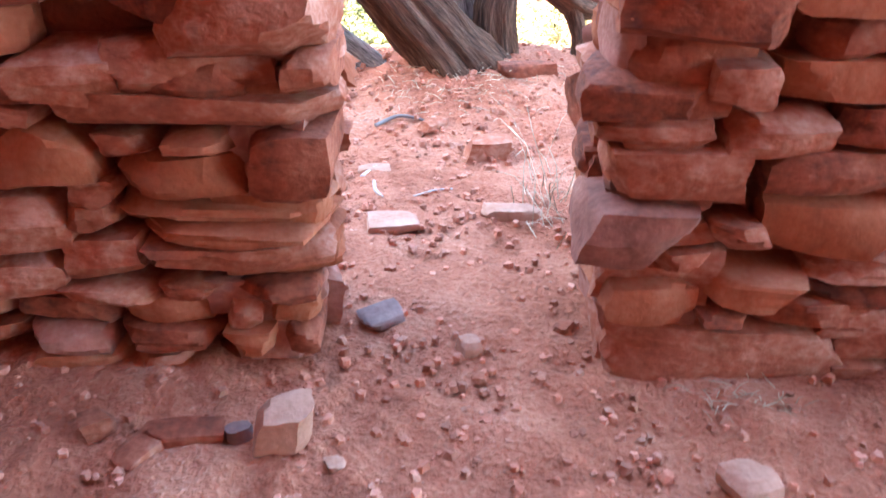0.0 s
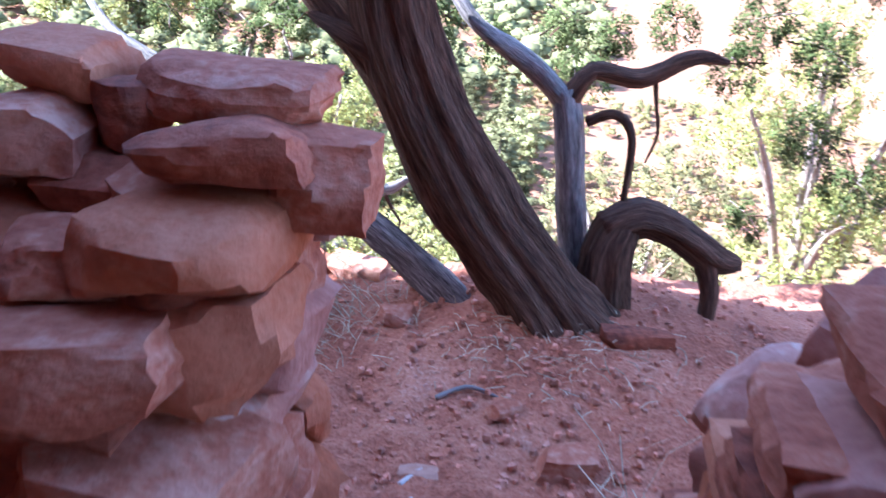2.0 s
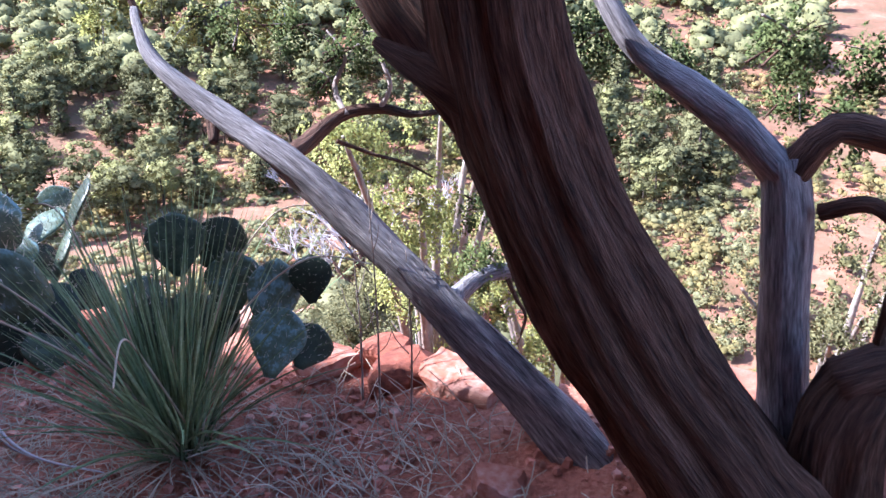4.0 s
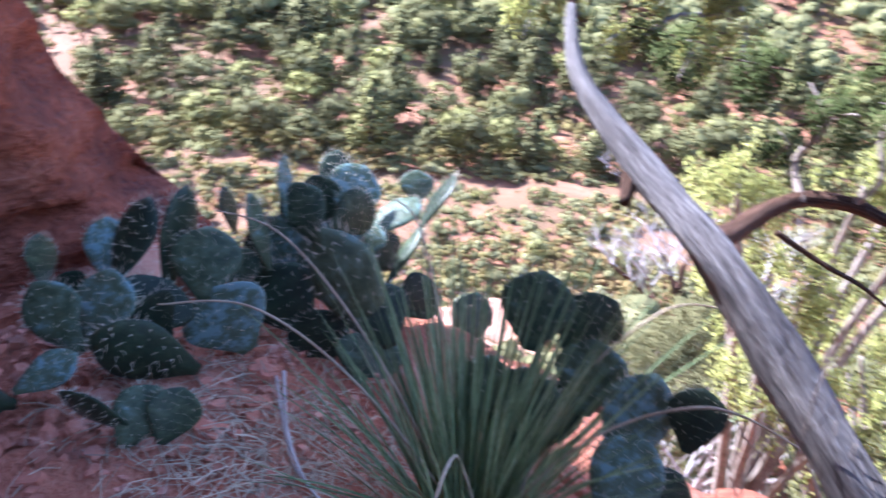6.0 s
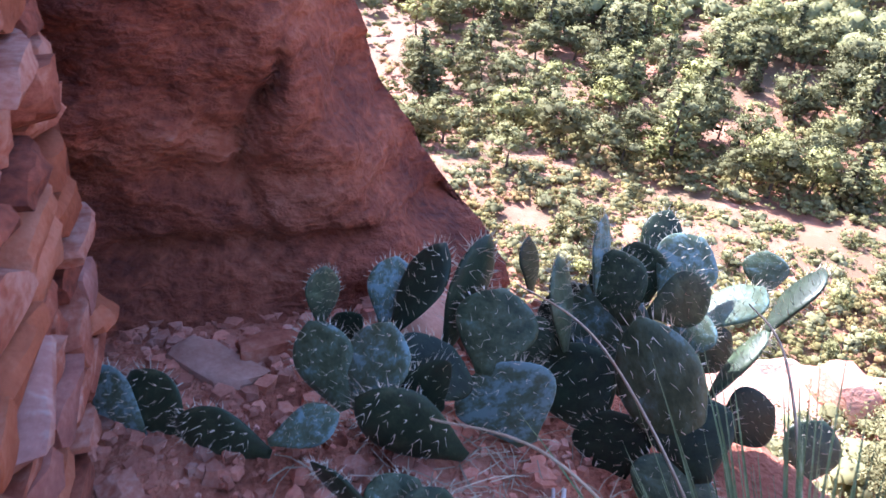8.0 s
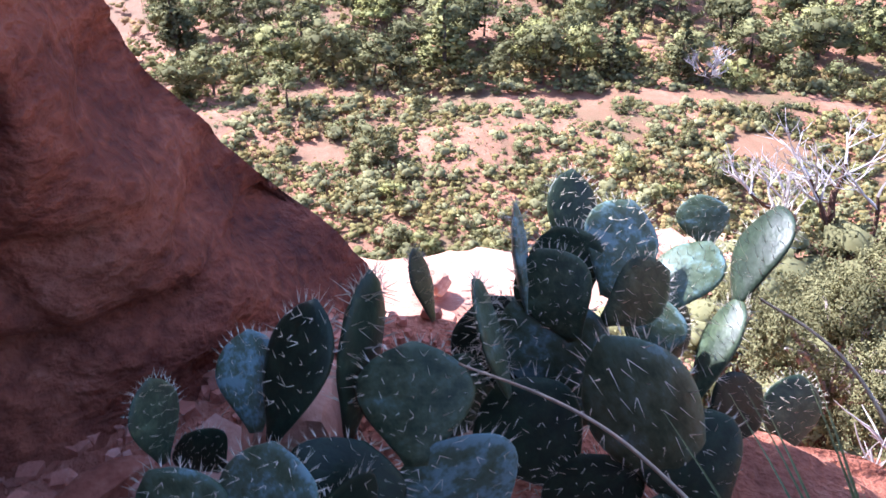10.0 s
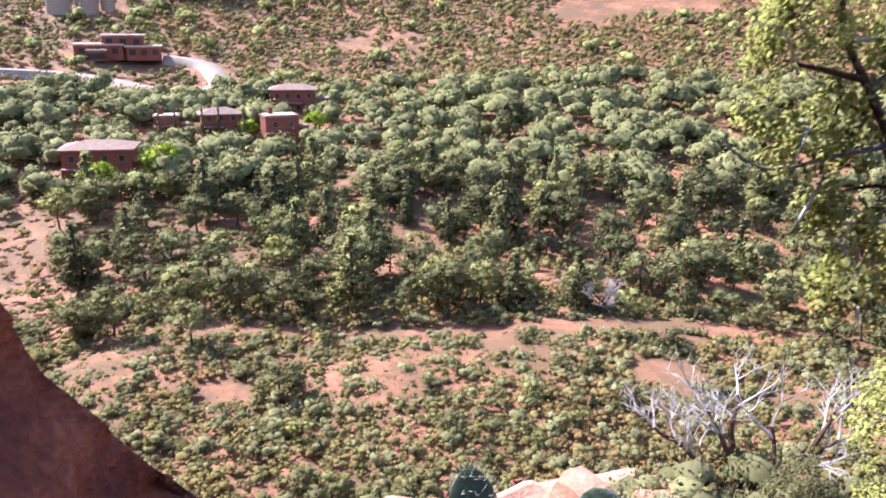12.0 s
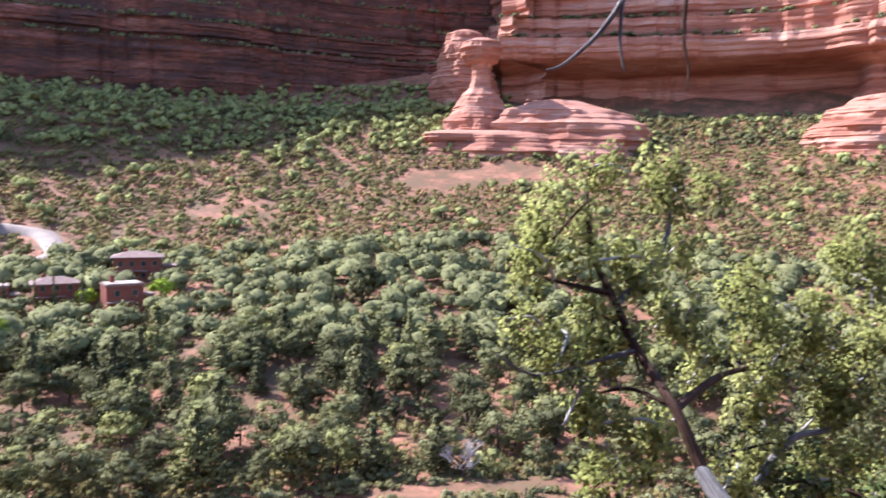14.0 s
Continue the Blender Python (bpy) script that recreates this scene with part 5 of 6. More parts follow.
# scattered junipers of the brushy flat, and green bushes near the wash
for i, (x, y) in enumerate(scatter(60, (8, 72), (46, 90), 33, 5.0)):
    h = tr.uniform(1.8, 3.6)
    ob = copy_thing(TREES[6 + i % 2], Matrix.Translation((x, y, gz(x, y) - 0.3)) @ pose(0, 0, 0, 0, 0, tr.uniform(0, 360)) @ Matrix.Diagonal((h, h, h, 1)))
    tagged(ob, "rounded juniper bush on the brushy flat", "bush", "junipers on the flat")
for x, y, h, k, lab in ((-79.5, 33.8, 6.6, 2, "light green open tree at the edge of the flat"), (-63.4, 35.7, 5.4, 7, "broad dark juniper on the brushy flat"), (-41.5, 59.8, 4.0, 6, "rounded juniper near the bare tree"),
                        (-56.7, 52.0, 3.0, 7, "small round juniper on the flat"), (-71.3, 36.0, 3.2, 6, "low juniper beside the broad one"), (-47.0, 75.0, 4.6, 6, "grey-green juniper at the wash"),
                        (-121.1, 96.6, 9.5, 0, "wide green oak in the woods"), (-125.8, 129.6, 10.0, 1, "wide green oak by the far slope"), (-112.0, 88.0, 8.5, 1, "leafy oak in the woods"),
                        (-76.0, 66.0, 6.0, 3, "open dark-limbed oak by the wash"), (-70.5, 72.5, 5.4, 3, "open oak on the bank of the wash")):
    ob = copy_thing(TREES[k], Matrix.Translation((x, y, gz(x, y) - 0.3)) @ pose(0, 0, 0, 0, 0, 37 * k + x) @ Matrix.Diagonal((h * 1.15, h * 1.15, h, 1)))
    tagged(ob, lab, "tree")
# yellow-green tree by the houses, slim cypresses
for x, y, h, lab in ((-149.4, 59.5, 8.5, "bright yellow-green cottonwood by the houses"), (-166, 86, 5.0, "yellow-green tree between the houses"), (-160, 100, 6.0, "pale yellow-green tree by the terrace"), (-151, 48, 6.0, "pale olive tree before the brown house")):
    t = far_tree("round", 40 + int(h * 2))
    t.children[0].data.materials[0] = M_BRIGHT
    t.matrix_world = Matrix.Translation((x, y, gz(x, y) - 0.3)) @ Matrix.Diagonal((h * 1.2, h * 1.2, h, 1))
    tagged(t, lab, "tree")
for x, y in ((-172, 68, ), (-173, 72), (-168, 80), (-164, 84), (-170, 77)):
    ob = copy_thing(TREES[4], Matrix.Translation((x, y, gz(x, y) - 0.2)) @ Matrix.Diagonal((3.2, 3.2, 8.0, 1)))
    tagged(ob, "slim dark cypress beside the houses", "tree", "cypresses")
for t in TREES:
    for o in (*t.children_recursive, t):
        bpy.data.objects.remove(o)


# ---- uncountable growth: far woods, chaparral, low heath ----
def growth(name, places, lobes, leaves, leaf, heights, mat, seed, label, wide=0.5, levels=None):
    """Plants that nobody could count: each a few uneven leafy lobes with loose leaves round them, joined into one mesh."""
    r = np.random.default_rng(seed)
    P = np.array(places)
    Z = height(P[:, 0], P[:, 1]) if levels is None else np.array(levels)
    n = len(P)
    H = heights[0] + (heights[1] - heights[0]) * r.random(n) ** 1.6
    base = np.stack([P[:, 0], P[:, 1], Z], 1)
    d = r.normal(size=(n, lobes, 3))
    d /= np.linalg.norm(d, axis=2)[:, :, None]
    hub = base[:, None] + (d * np.array([wide, wide, 0.22]) * r.uniform(0.4, 1, (n, lobes, 1)) + np.array([0, 0, 0.45])) * H[:, None, None]
    rad = H[:, None] * r.uniform(0.20, 0.36, (n, lobes))
    cv, cf = clumps(hub.reshape(-1, 3), rad.ravel() * 0.72, (1.15, 1.15, 0.85), seed + 1)
    e = r.normal(size=(n, lobes, leaves, 3))
    e /= np.linalg.norm(e, axis=3)[..., None]
    c = hub[:, :, None] + e * rad[:, :, None, None] * r.uniform(0.6, 1.45, (n, lobes, leaves, 1)) * np.array([1.15, 1.15, 0.9])
    v, f = cards(c.reshape(-1, 3), np.repeat(H * leaf, lobes * leaves), 0.45, (0, 0, 0.4), seed, 0.8, True)
    mid = hub * 0.7 + (base + np.array([0, 0, 0.2]) * H[:, None])[:, None] * 0.3
    mids = np.concatenate([np.repeat(mid.reshape(-1, 3), leaves * 4, 0), np.repeat(mid.reshape(-1, 3), len(ICO[0]), 0)])
    f = np.concatenate([f, cf + len(v)])
    v = np.concatenate([v, cv])
    return tagged(new(name, mesh_np(name, v, f, mat, outward(v, mids, 0.35, 0.75, 0.22))), label, "vegetation", kind="stuff")


growth("far_woods", scatter(620, (0, 84), (146, 232), 51, 4.6), 11, 18, 0.085, (4.0, 8.5), M_TREE, 61, "dense dark green woods across the valley", 0.42)
growth("near_woods", scatter(2200, (4, 80), (84, 200), 52, 1.9, (0.05, -0.7)), 4, 14, 0.13, (0.9, 2.4), M_SHRUB, 62, "olive undergrowth among the valley trees", 0.6)
growth("chaparral", scatter(13500, (4, 84), (200, 445), 53, 2.0, (0.035, -0.8)), 3, 9, 0.17, (1.4, 4.0), M_SHRUB, 63, "olive and rust chaparral covering the far slope", 0.6)
growth("hill_junipers", scatter(520, (4, 84), (205, 460), 54, 6.0), 6, 14, 0.12, (3.0, 7.0), M_TREE, 64, "dark junipers dotted over the far slope", 0.4)
growth("shaded_woods", scatter(1500, (34, 92), (370, 505), 58, 4.0), 5, 8, 0.16, (3.5, 8.0), M_TREE, 68, "dark woods at the foot of the shaded cliff", 0.36)
growth("alcove_woods", scatter(320, (8, 36), (392, 452), 62, 4.5), 5, 8, 0.16, (2.5, 6.0), M_TREE, 72, "junipers below the undercut cliff", 0.38)
growth("low_brush", scatter(7600, (4, 80), (38, 104), 55, 0.6, (0.11, -0.72)), 3, 14, 0.13, (0.55, 1.5), M_SHRUB, 65, "low olive brush on the red flat", 0.7)
growth("sage_brush", scatter(1700, (0, 84), (36, 98), 56, 1.2), 5, 18, 0.12, (0.6, 2.0), M_SAGE, 66, "grey-green sage on the red flat", 0.55)
growth("side_brush", scatter(1100, (-32, 6), (13, 150), 59, 1.6), 5, 18, 0.12, (0.8, 2.6), M_SHRUB, 69, "brush on the slope past the juniper")
growth("edge_brush", scatter(170, (6, 40), (6.6, 13.5), 60, 0.45), 6, 70, 0.06, (0.35, 1.1), M_SAGE, 70, "grey-green brush on the ledge below the cactus", 0.55)
growth("slope_brush", scatter(240, (-20, 60), (13, 40), 57, 1.0), 6, 40, 0.085, (0.6, 1.5), M_SAGE, 67, "brush on the steep slope below the bench")


# ---- houses ----
def box(x0, x1, y0, y1, z0, z1, bevel=0.0):
    bm = bmesh.new()
    bmesh.ops.create_cube(bm, size=1, matrix=Matrix.Translation(((x0 + x1) / 2, (y0 + y1) / 2, (z0 + z1) / 2)) @ Matrix.Diagonal((x1 - x0, y1 - y0, z1 - z0, 1)))
    if bevel:
        bmesh.ops.bevel(bm, geom=bm.edges[:], offset=bevel, segments=2, affect="EDGES")
    return bm


def hip_roof(w, d, z, h, over):
    bm = bmesh.new()
    a = [bm.verts.new(p) for p in ((-w / 2 - over, -d / 2 - over, z), (w / 2 + over, -d / 2 - over, z), (w / 2 + over, d / 2 + over, z), (-w / 2 - over, d / 2 + over, z))]
    e = [bm.verts.new((p.co.x, p.co.y, z + 0.25)) for p in a]
    r0, r1 = bm.verts.new((-w / 2 + d / 2, 0, z + 0.25 + h)), bm.verts.new((w / 2 - d / 2, 0, z + 0.25 + h))
    bm.faces.new(a[::-1])
    for k in range(4):
        bm.faces.new((a[k], a[(k + 1) % 4], e[(k + 1) % 4], e[k]))
    bm.faces.new((e[0], e[1], r1, r0))
    bm.faces.new((e[2], e[3], r0, r1))
    bm.faces.new((e[1], e[2], r1))
    bm.faces.new((e[3], e[0], r0))
    return bm


def house(x, y, w, d, h, rz, pitched, label):
    ob = thing("house", (x, y, gz(x, y) - 0.4), label, "house", "houses by the woods", rz)
    part("wall", box(-w / 2, w / 2, -d / 2, d / 2, 0, h, 0.08), M_ADOBE, ob)
    part("wing", box(w / 2, w / 2 + w * 0.3, -d * 0.4, d * 0.25, 0, h * 0.62, 0.08), M_ADOBE, ob)
    if pitched:
        part("roof", hip_roof(w, d, h, 1.3, 0.7), M_ROOF, ob, "brown hipped roof")
    else:
        part("parapet", box(-w / 2 - 0.15, w / 2 + 0.15, -d / 2 - 0.15, d / 2 + 0.15, h, h + 0.45, 0.05), M_ROOF, ob)
        part("roof", box(-w / 2 + 0.3, w / 2 - 0.3, -d / 2 + 0.3, d / 2 - 0.3, h + 0.46, h + 0.55), M_PALE, ob, "pale flat roof")
    part("roof", box(w / 2 + 0.1, w / 2 + w * 0.3 + 0.3, -d * 0.4 - 0.3, d * 0.25 + 0.3, h * 0.62 + 0.004, h * 0.62 + 0.3), M_ROOF, ob)
    part("chimney", box(-w * 0.3, -w * 0.3 + 0.9, 0.3, 1.2, h + 0.3, h + 2.0, 0.04), M_ADOBE, ob)
    for storey in range(2 if h > 5 else 1):
        for k in range(max(2, int(w / 2.6))):
            cx = -w / 2 + (k + 0.6) * w / max(2, int(w / 2.6)) * 0.95
            z = 0.9 + storey * 2.9
            win = part("window", box(cx - 0.6, cx + 0.6, -d / 2 - 0.06, -d / 2 + 0.02, z, z + 1.35), M_ROOF, ob)
            part("pane", box(cx - 0.48, cx + 0.48, -d / 2 - 0.085, -d / 2 - 0.065, z + 0.12, z + 1.23), M_GLASS, win)
    part("balcony", box(-w / 2, w * 0.2, -d / 2 - 1.5, -d / 2 - 0.004, 2.6, 2.8), M_ROOF, ob)
    for k in range(3):
        part("post", box(-w / 2 + 0.1 + k * w * 0.33, -w / 2 + 0.35 + k * w * 0.33, -d / 2 - 1.45, -d / 2 - 1.2, 0, 2.6), M_ADOBE, ob)
    return ob


for i, hs in enumerate(HOUSES):
    house(*hs, i in (0, 1, 2), ("two-storey brown house with a hipped roof", "red adobe house with a brown roof", "wide red adobe house with chimneys", "two-storey red adobe house with a flat roof", "small red adobe building")[i])


def villa(x, y):
    ob = thing("villa", (x, y, gz(x, y) - 0.5), "tiered red villa with pale flat roofs on the hill", "house", rz=68)
    for k, (x0, x1, y0, y1, z0, h) in enumerate(((-12, 2, -4, 5, 0, 4.5), (-4, 8, -2, 6, 0, 7.2), (3, 13, -5, 3, 0, 4.0), (-8, -3, -7, -3, 0, 3.0))):
        part("wall", box(x0, x1, y0, y1, z0, h, 0.1), M_ADOBE, ob)
        part("roof", box(x0 - 0.5, x1 + 0.5, y0 - 0.5, y1 + 0.5, h + 0.004, h + 0.5, 0.05), M_PALE, ob, "pale roof edge")
        for j in range(3):
            cx = x0 + (j + 0.5) * (x1 - x0) / 3
            part("window", box(cx - 0.9, cx + 0.9, y0 - 0.05, y0 + 0.05, h - 2.4, h - 0.7), M_GLASS, ob)


villa(*VILLA)
for x, y, r in TANKS:
    tank = thing("water_tank", (x, y, gz(x, y) - 0.6), "brown cylindrical water tank with a pale rim on the hill", "tank", "tanks on the hill")
    for nm, r0, r1, z0, z1, mt in (("body", r, r, 0, 6.2 if r > 3 else 4.6, M_TANK), ("lid", r * 1.03, r * 0.3, 6.2 if r > 3 else 4.6, 6.7 if r > 3 else 5.0, M_PALE)):
        bm = bmesh.new()
        bmesh.ops.create_cone(bm, cap_ends=True, segments=32, radius1=r0, radius2=r1, depth=z1 - z0, matrix=Matrix.Translation((0, 0, (z0 + z1) / 2)))
        part(nm, bm, mt, tank)




def road_strip(name, plan, half, lift, mat):
    pts = [Vector((x, y, 0)) for x, y in plan]
    line = []
    for i in range(len(pts) - 1):
        a, b, c, d = pts[max(i - 1, 0)], pts[i], pts[i + 1], pts[min(i + 2, len(pts) - 1)]
        for k in range(8):
            u = k / 8
            line.append(0.5 * (2 * b + (c - a) * u + (2 * a - 5 * b + 4 * c - d) * u * u + (3 * b - a - 3 * c + d) * u ** 3))
    v, f = [], []
    for i, p in enumerate(line):
        d = (line[min(i + 1, len(line) - 1)] - line[max(i - 1, 0)]).normalized()
        s = Vector((-d.y, d.x, 0))
        zc = gz(p.x, p.y) + lift
        wide = 1 + (0.75 * vnoise((p.x, p.y, 1), 0.12, 3) if lift < 1 else 0)
        for q, dz in ((-half * 1.4, -lift - 1.2), (-half, 0), (0, 0.08), (half, 0), (half * 1.4, -lift - 1.2)):
            w = p + s * q * wide
            v.append((w.x, w.y, zc + dz))
    for i in range(len(line) - 1):
        for k in range(4):
            a = i * 5 + k
            f.append((a, a + 1, a + 6, a + 5))
    return link(name, v, f, mat, smooth=True)


tagged(road_strip("road", ROAD, 3.0, 1.3, M_ROAD), "pale dirt road curving up the hill", "road", kind="structure")


# ---- far cliffs ----
def cliff(name, line, base, top, seed, label, mat, ledges=(), recess=7.0, undercut=None):
    """A wall of layered sandstone along plan points; ledges step it back, beds stand proud or wear in, an undercut hollows its foot."""
    L = [Vector((x, y, 0)) for x, y in line]
    pts = []
    for a, b in zip(L, L[1:]):
        n = max(2, int((b - a).length / 2.6))
        pts += [a.lerp(b, k / n) for k in range(n)]
    pts.append(L[-1])
    zs = np.arange(base, top, 1.0)
    v, f, shelf = [], [], []
    for row, z in enumerate(zs):
        back = sum(w for (h, w) in ledges if z > h)
        for i, p in enumerate(pts):
            d = (pts[min(i + 1, len(pts) - 1)] - pts[max(i - 1, 0)]).normalized()
            out = Vector((d.y, -d.x, 0))
            if out.dot(-p) < 0:
                out = -out
            sag = 2.0 * vnoise((p.x, p.y, 4), 0.012, 2)              # beds dip and swell along the wall
            bed = 2.6 * noise.noise(Vector((math.floor((z + sag) / 3.1) * 0.71, seed, i * 0.004))) + 1.2 * noise.noise(Vector((math.floor((z + sag) / 1.4) * 0.9, seed + 4, i * 0.01)))
            r = recess * 1.6 * vnoise((p.x, p.y, z * 0.2 + seed * 9), 0.017, 4) + 2.4 * vnoise((p.x, p.y, z * 0.5), 0.07, 4)
            joint = -2.5 * max(0.0, abs(noise.noise(Vector((p.x * 0.09, p.y * 0.09, seed)))) * -8 + 1)
            under = undercut[1] * float(smoothstep(undercut[0] + 1.5, undercut[0] - 7, z)) * (0.65 + 0.5 * vnoise((p.x, p.y, 9), 0.02, 2)) if undercut else 0
            q = p + out * (r + bed + joint - back - under - (z - base) * 0.06)
            v.append((q.x, q.y, z))
        if row and back > sum(w for (h, w) in ledges if zs[row - 1] > h):
            shelf.append(row)
    n = len(pts)
    for i in range(len(zs) - 1):
        for k in range(n - 1):
            a = i * n + k
            f.append((a, a + 1, a + n + 1, a + n))
    ob = tagged(link(name, v, f, mat, smooth=False), label, "cliff", kind="structure")
    rr = random.Random(seed)
    spots_, levels = [], []
    for row in shelf:                                        # trees that grow along the ledges
        for k in range(n):
            for _ in range(2):
                if rr.random() < 0.55:
                    u = rr.uniform(0.1, 0.9)
                    a, b = Vector(v[(row - 1) * n + k]), Vector(v[row * n + k])
                    w = a.lerp(b, u)
                    spots_.append((w.x, w.y))
                    levels.append(w.z - 0.5)
    growth("ledge_trees", spots_, 4, 9, 0.16, (1.5, 5.5), M_TREE, seed + 80, "dark junipers growing along the cliff ledges", 0.4, levels)
    return ob


# the far wall takes the rock colour darkened for shade, the next one the lit colour
cliff("cliff_far", [(-520, -60), (-470, 110), (-420, 230), (-385, 300), (-365, 380), (-320, 450), (-270, 500)], 25, 215, 3, "long red cliff in its own shade across the valley", M_SHADECLIFF, ((82, 11), (96, 9), (108, 10), (124, 10)))
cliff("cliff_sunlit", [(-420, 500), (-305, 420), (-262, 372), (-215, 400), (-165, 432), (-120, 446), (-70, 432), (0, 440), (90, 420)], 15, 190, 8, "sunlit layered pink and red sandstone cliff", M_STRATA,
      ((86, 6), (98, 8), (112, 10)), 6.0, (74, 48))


def layered_rock(name, at, prof, wide, turn, seed, label, group="", lump=0.20, lean=0.0):
    """A rock of revolution with uneven outline and thin beds that stand proud in turn; prof is rows of height and radius."""
    v, f = [], []
    n = 64
    rows = []
    for (z0, r0), (z1, r1) in zip(prof, prof[1:]):
        k = max(1, int((z1 - z0) / 0.55))
        rows += [(z0 + (z1 - z0) * j / k, r0 + (r1 - r0) * j / k) for j in range(k)]
    rows.append((prof[-1][0], 0.15))
    for z, r in rows:
        for k in range(n):
            a = 2 * math.pi * k / n
            bed = 0.9 * noise.noise(Vector((math.floor(z / 1.5) * 0.83, seed, math.cos(a)))) + 0.5 * noise.noise(Vector((math.floor(z / 0.7) * 0.67, seed + 3, math.sin(a))))
            q = max(0.1, r * (1 + lump * vnoise((math.cos(a) * 1.5, math.sin(a) * 1.5, z * 0.05 + seed), 1.0, 4)) + bed * min(1.6, r * 0.12))
            v.append((q * math.cos(a) * wide + lean * z, q * math.sin(a), z))
    for i in range(len(rows) - 1):
        for k in range(n):
            a, b = i * n + k, i * n + (k + 1) % n
            f.append((a, b, b + n, a + n))
    f.append(tuple(range(len(v) - n, len(v))))
    ob = link(name, v, f, M_STRATA, smooth=False)
    ob.matrix_world = pose(*at, 0, 0, turn)
    return tagged(ob, label, "rock formation", group)


layered_rock("hoodoo", (-238, 327, 27), [(-14, 27), (-4, 23), (0, 20.5), (3, 19.5), (6, 19), (9, 16.5), (13, 14), (17, 11.5), (21, 8.5), (24, 5.6), (28, 4.6), (33, 4.4), (35, 5.2), (36, 7.5), (39, 9.5), (43, 10.5), (46, 9.0), (48, 4.0), (48.5, 0.5)],
             1.0, 30, 5, "pink sandstone hoodoo with a balanced cap rock")
for at, prof, wide, turn, lab in (((-210, 352, 18), [(-10, 46), (0, 42), (6, 40), (9, 36), (14, 34), (17, 28), (21, 25), (24, 16), (27, 9), (28, 1)], 1.25, 28, "broad terraced pink slickrock beside the hoodoo"),
                                  ((-232, 322, 14), [(-12, 38), (0, 35), (5, 33), (8, 29), (12, 27), (14, 20), (15, 2)], 1.35, 30, "low layered slickrock apron under the hoodoo"),
                                  ((-66, 402, 24), [(-10, 34), (0, 31), (6, 29), (9, 24), (14, 22), (16, 17), (20, 12), (22, 2)], 1.3, -8, "sunlit rounded slickrock below the cliff"),
                                  ((-286, 376, 50), [(-20, 22), (0, 18), (14, 17), (20, 15), (30, 15.5), (34, 12), (40, 9), (43, 1)], 1.0, 0, "pink buttress standing at the cliff's corner")):
    layered_rock("slickrock_outcrop", at, prof, wide, turn, int(-at[0]), lab, "outcrops on the slope", 0.28)

# ---- loose things on the shelf ----
def litter(count, box_, size, seed, mat, label, name, kind="stuff", flat=0.5):
    """Gravel too small to count, joined into one mesh."""
    r = random.Random(seed)
    v, f = [], []
    for k in range(count):
        x, y = r.uniform(box_[0], box_[1]), r.uniform(box_[2], box_[3])
        if -3.3 < x < -0.3 and 1.45 < y < 1.9 or 0.4 < x < 2.5 and 1.45 < y < 1.9:
            continue
        if y > 4.05 + 0.17 * x:
            continue
        s = size * r.uniform(0.4, 1.0) ** 2 * 1.6
        z = gz(x, y) + s * 0.15
        i = len(v)
        a0 = r.uniform(0, 6.28)
        for j in range(5):
            a = a0 + j * 1.257 + r.uniform(-0.3, 0.3)
            q = s * r.uniform(0.6, 1.1)
            v.append((x + q * math.cos(a), y + q * math.sin(a), z - s * 0.35))
        for j in range(5):
            a = a0 + j * 1.257 + r.uniform(-0.3, 0.3)
            q = s * r.uniform(0.35, 0.8)
            v.append((x + q * math.cos(a), y + q * math.sin(a), z + s * flat * r.uniform(0.7, 1.3)))
        for j in range(5):
            f.append((i + j, i + (j + 1) % 5, i + 5 + (j + 1) % 5, i + 5 + j))
        f.append((i + 5, i + 6, i + 7, i + 8, i + 9))
    return tagged(link(name, v, f, mat), label, "gravel", kind=kind)


M_GRAVEL = islands(material("gravel_stone", [(0.25, (0.322, 0.114, 0.075)), (0.5, (0.46, 0.186, 0.125)), (0.8, (0.598, 0.36, 0.288))], scale=6, fine=80, bump=0.4), 0.3)
litter(2600, (-1.2, 1.4, 0.6, 4.2), 0.014, 81, M_GRAVEL, "red gravel and stone chips on the soil", "gravel")
litter(900, (-0.45, 0.5, 1.0, 3.9), 0.013, 82, M_GRAVEL, "scattered red stone chips in the doorway", "stone_chips")
litter(2200, (-3.4, -0.8, 1.9, 3.7), 0.018, 83, M_GRAVEL, "red stone chips below the rock face", "gravel")
litter(700, (-3.4, -2.2, 1.9, 3.2), 0.032, 84, M_GRAVEL, "flat red chips along the rock face", "stone_chips", flat=0.3)


def loose(name, x, y, size, seed, label, mat=M_STONE, rz=0.0, tilt=0.0, sink=0.3, z=None):
    ob = rock(name, size, mat, None, seed=seed, cuts=3, jag=0.14, block=0.7)
    ob.matrix_world = pose(x, y, (gz(x, y) if z is None else z) + size[2] * (0.5 - sink), tilt, tilt * 0.4, rz)
    return tagged(ob, label, "stone", "loose stones on the ground")


M_SLATE = material("grey_purple_stone", [(0.3, (0.16, 0.10, 0.10)), (0.7, (0.30, 0.20, 0.19))], scale=6, fine=60, bump=0.4)
M_TAN = material("tan_stone", [(0.3, (0.34, 0.16, 0.11)), (0.7, (0.52, 0.31, 0.24))], scale=6, fine=60, bump=0.4)
loose("stone", -0.17, 1.70, (0.12, 0.1, 0.03), 501, "flat grey-purple stone plate on the doorway soil", M_SLATE, 30, 4, 0.30)
loose("stone", 0.07, 1.56, (0.055, 0.055, 0.05), 502, "pale pink angular stone on the soil", M_TAN, 20, 0, 0.30)
loose("stone", 0.33, 1.66, (0.06, 0.045, 0.03), 503, "small red stone on the soil", M_STONE, 50, 0, 0.30)
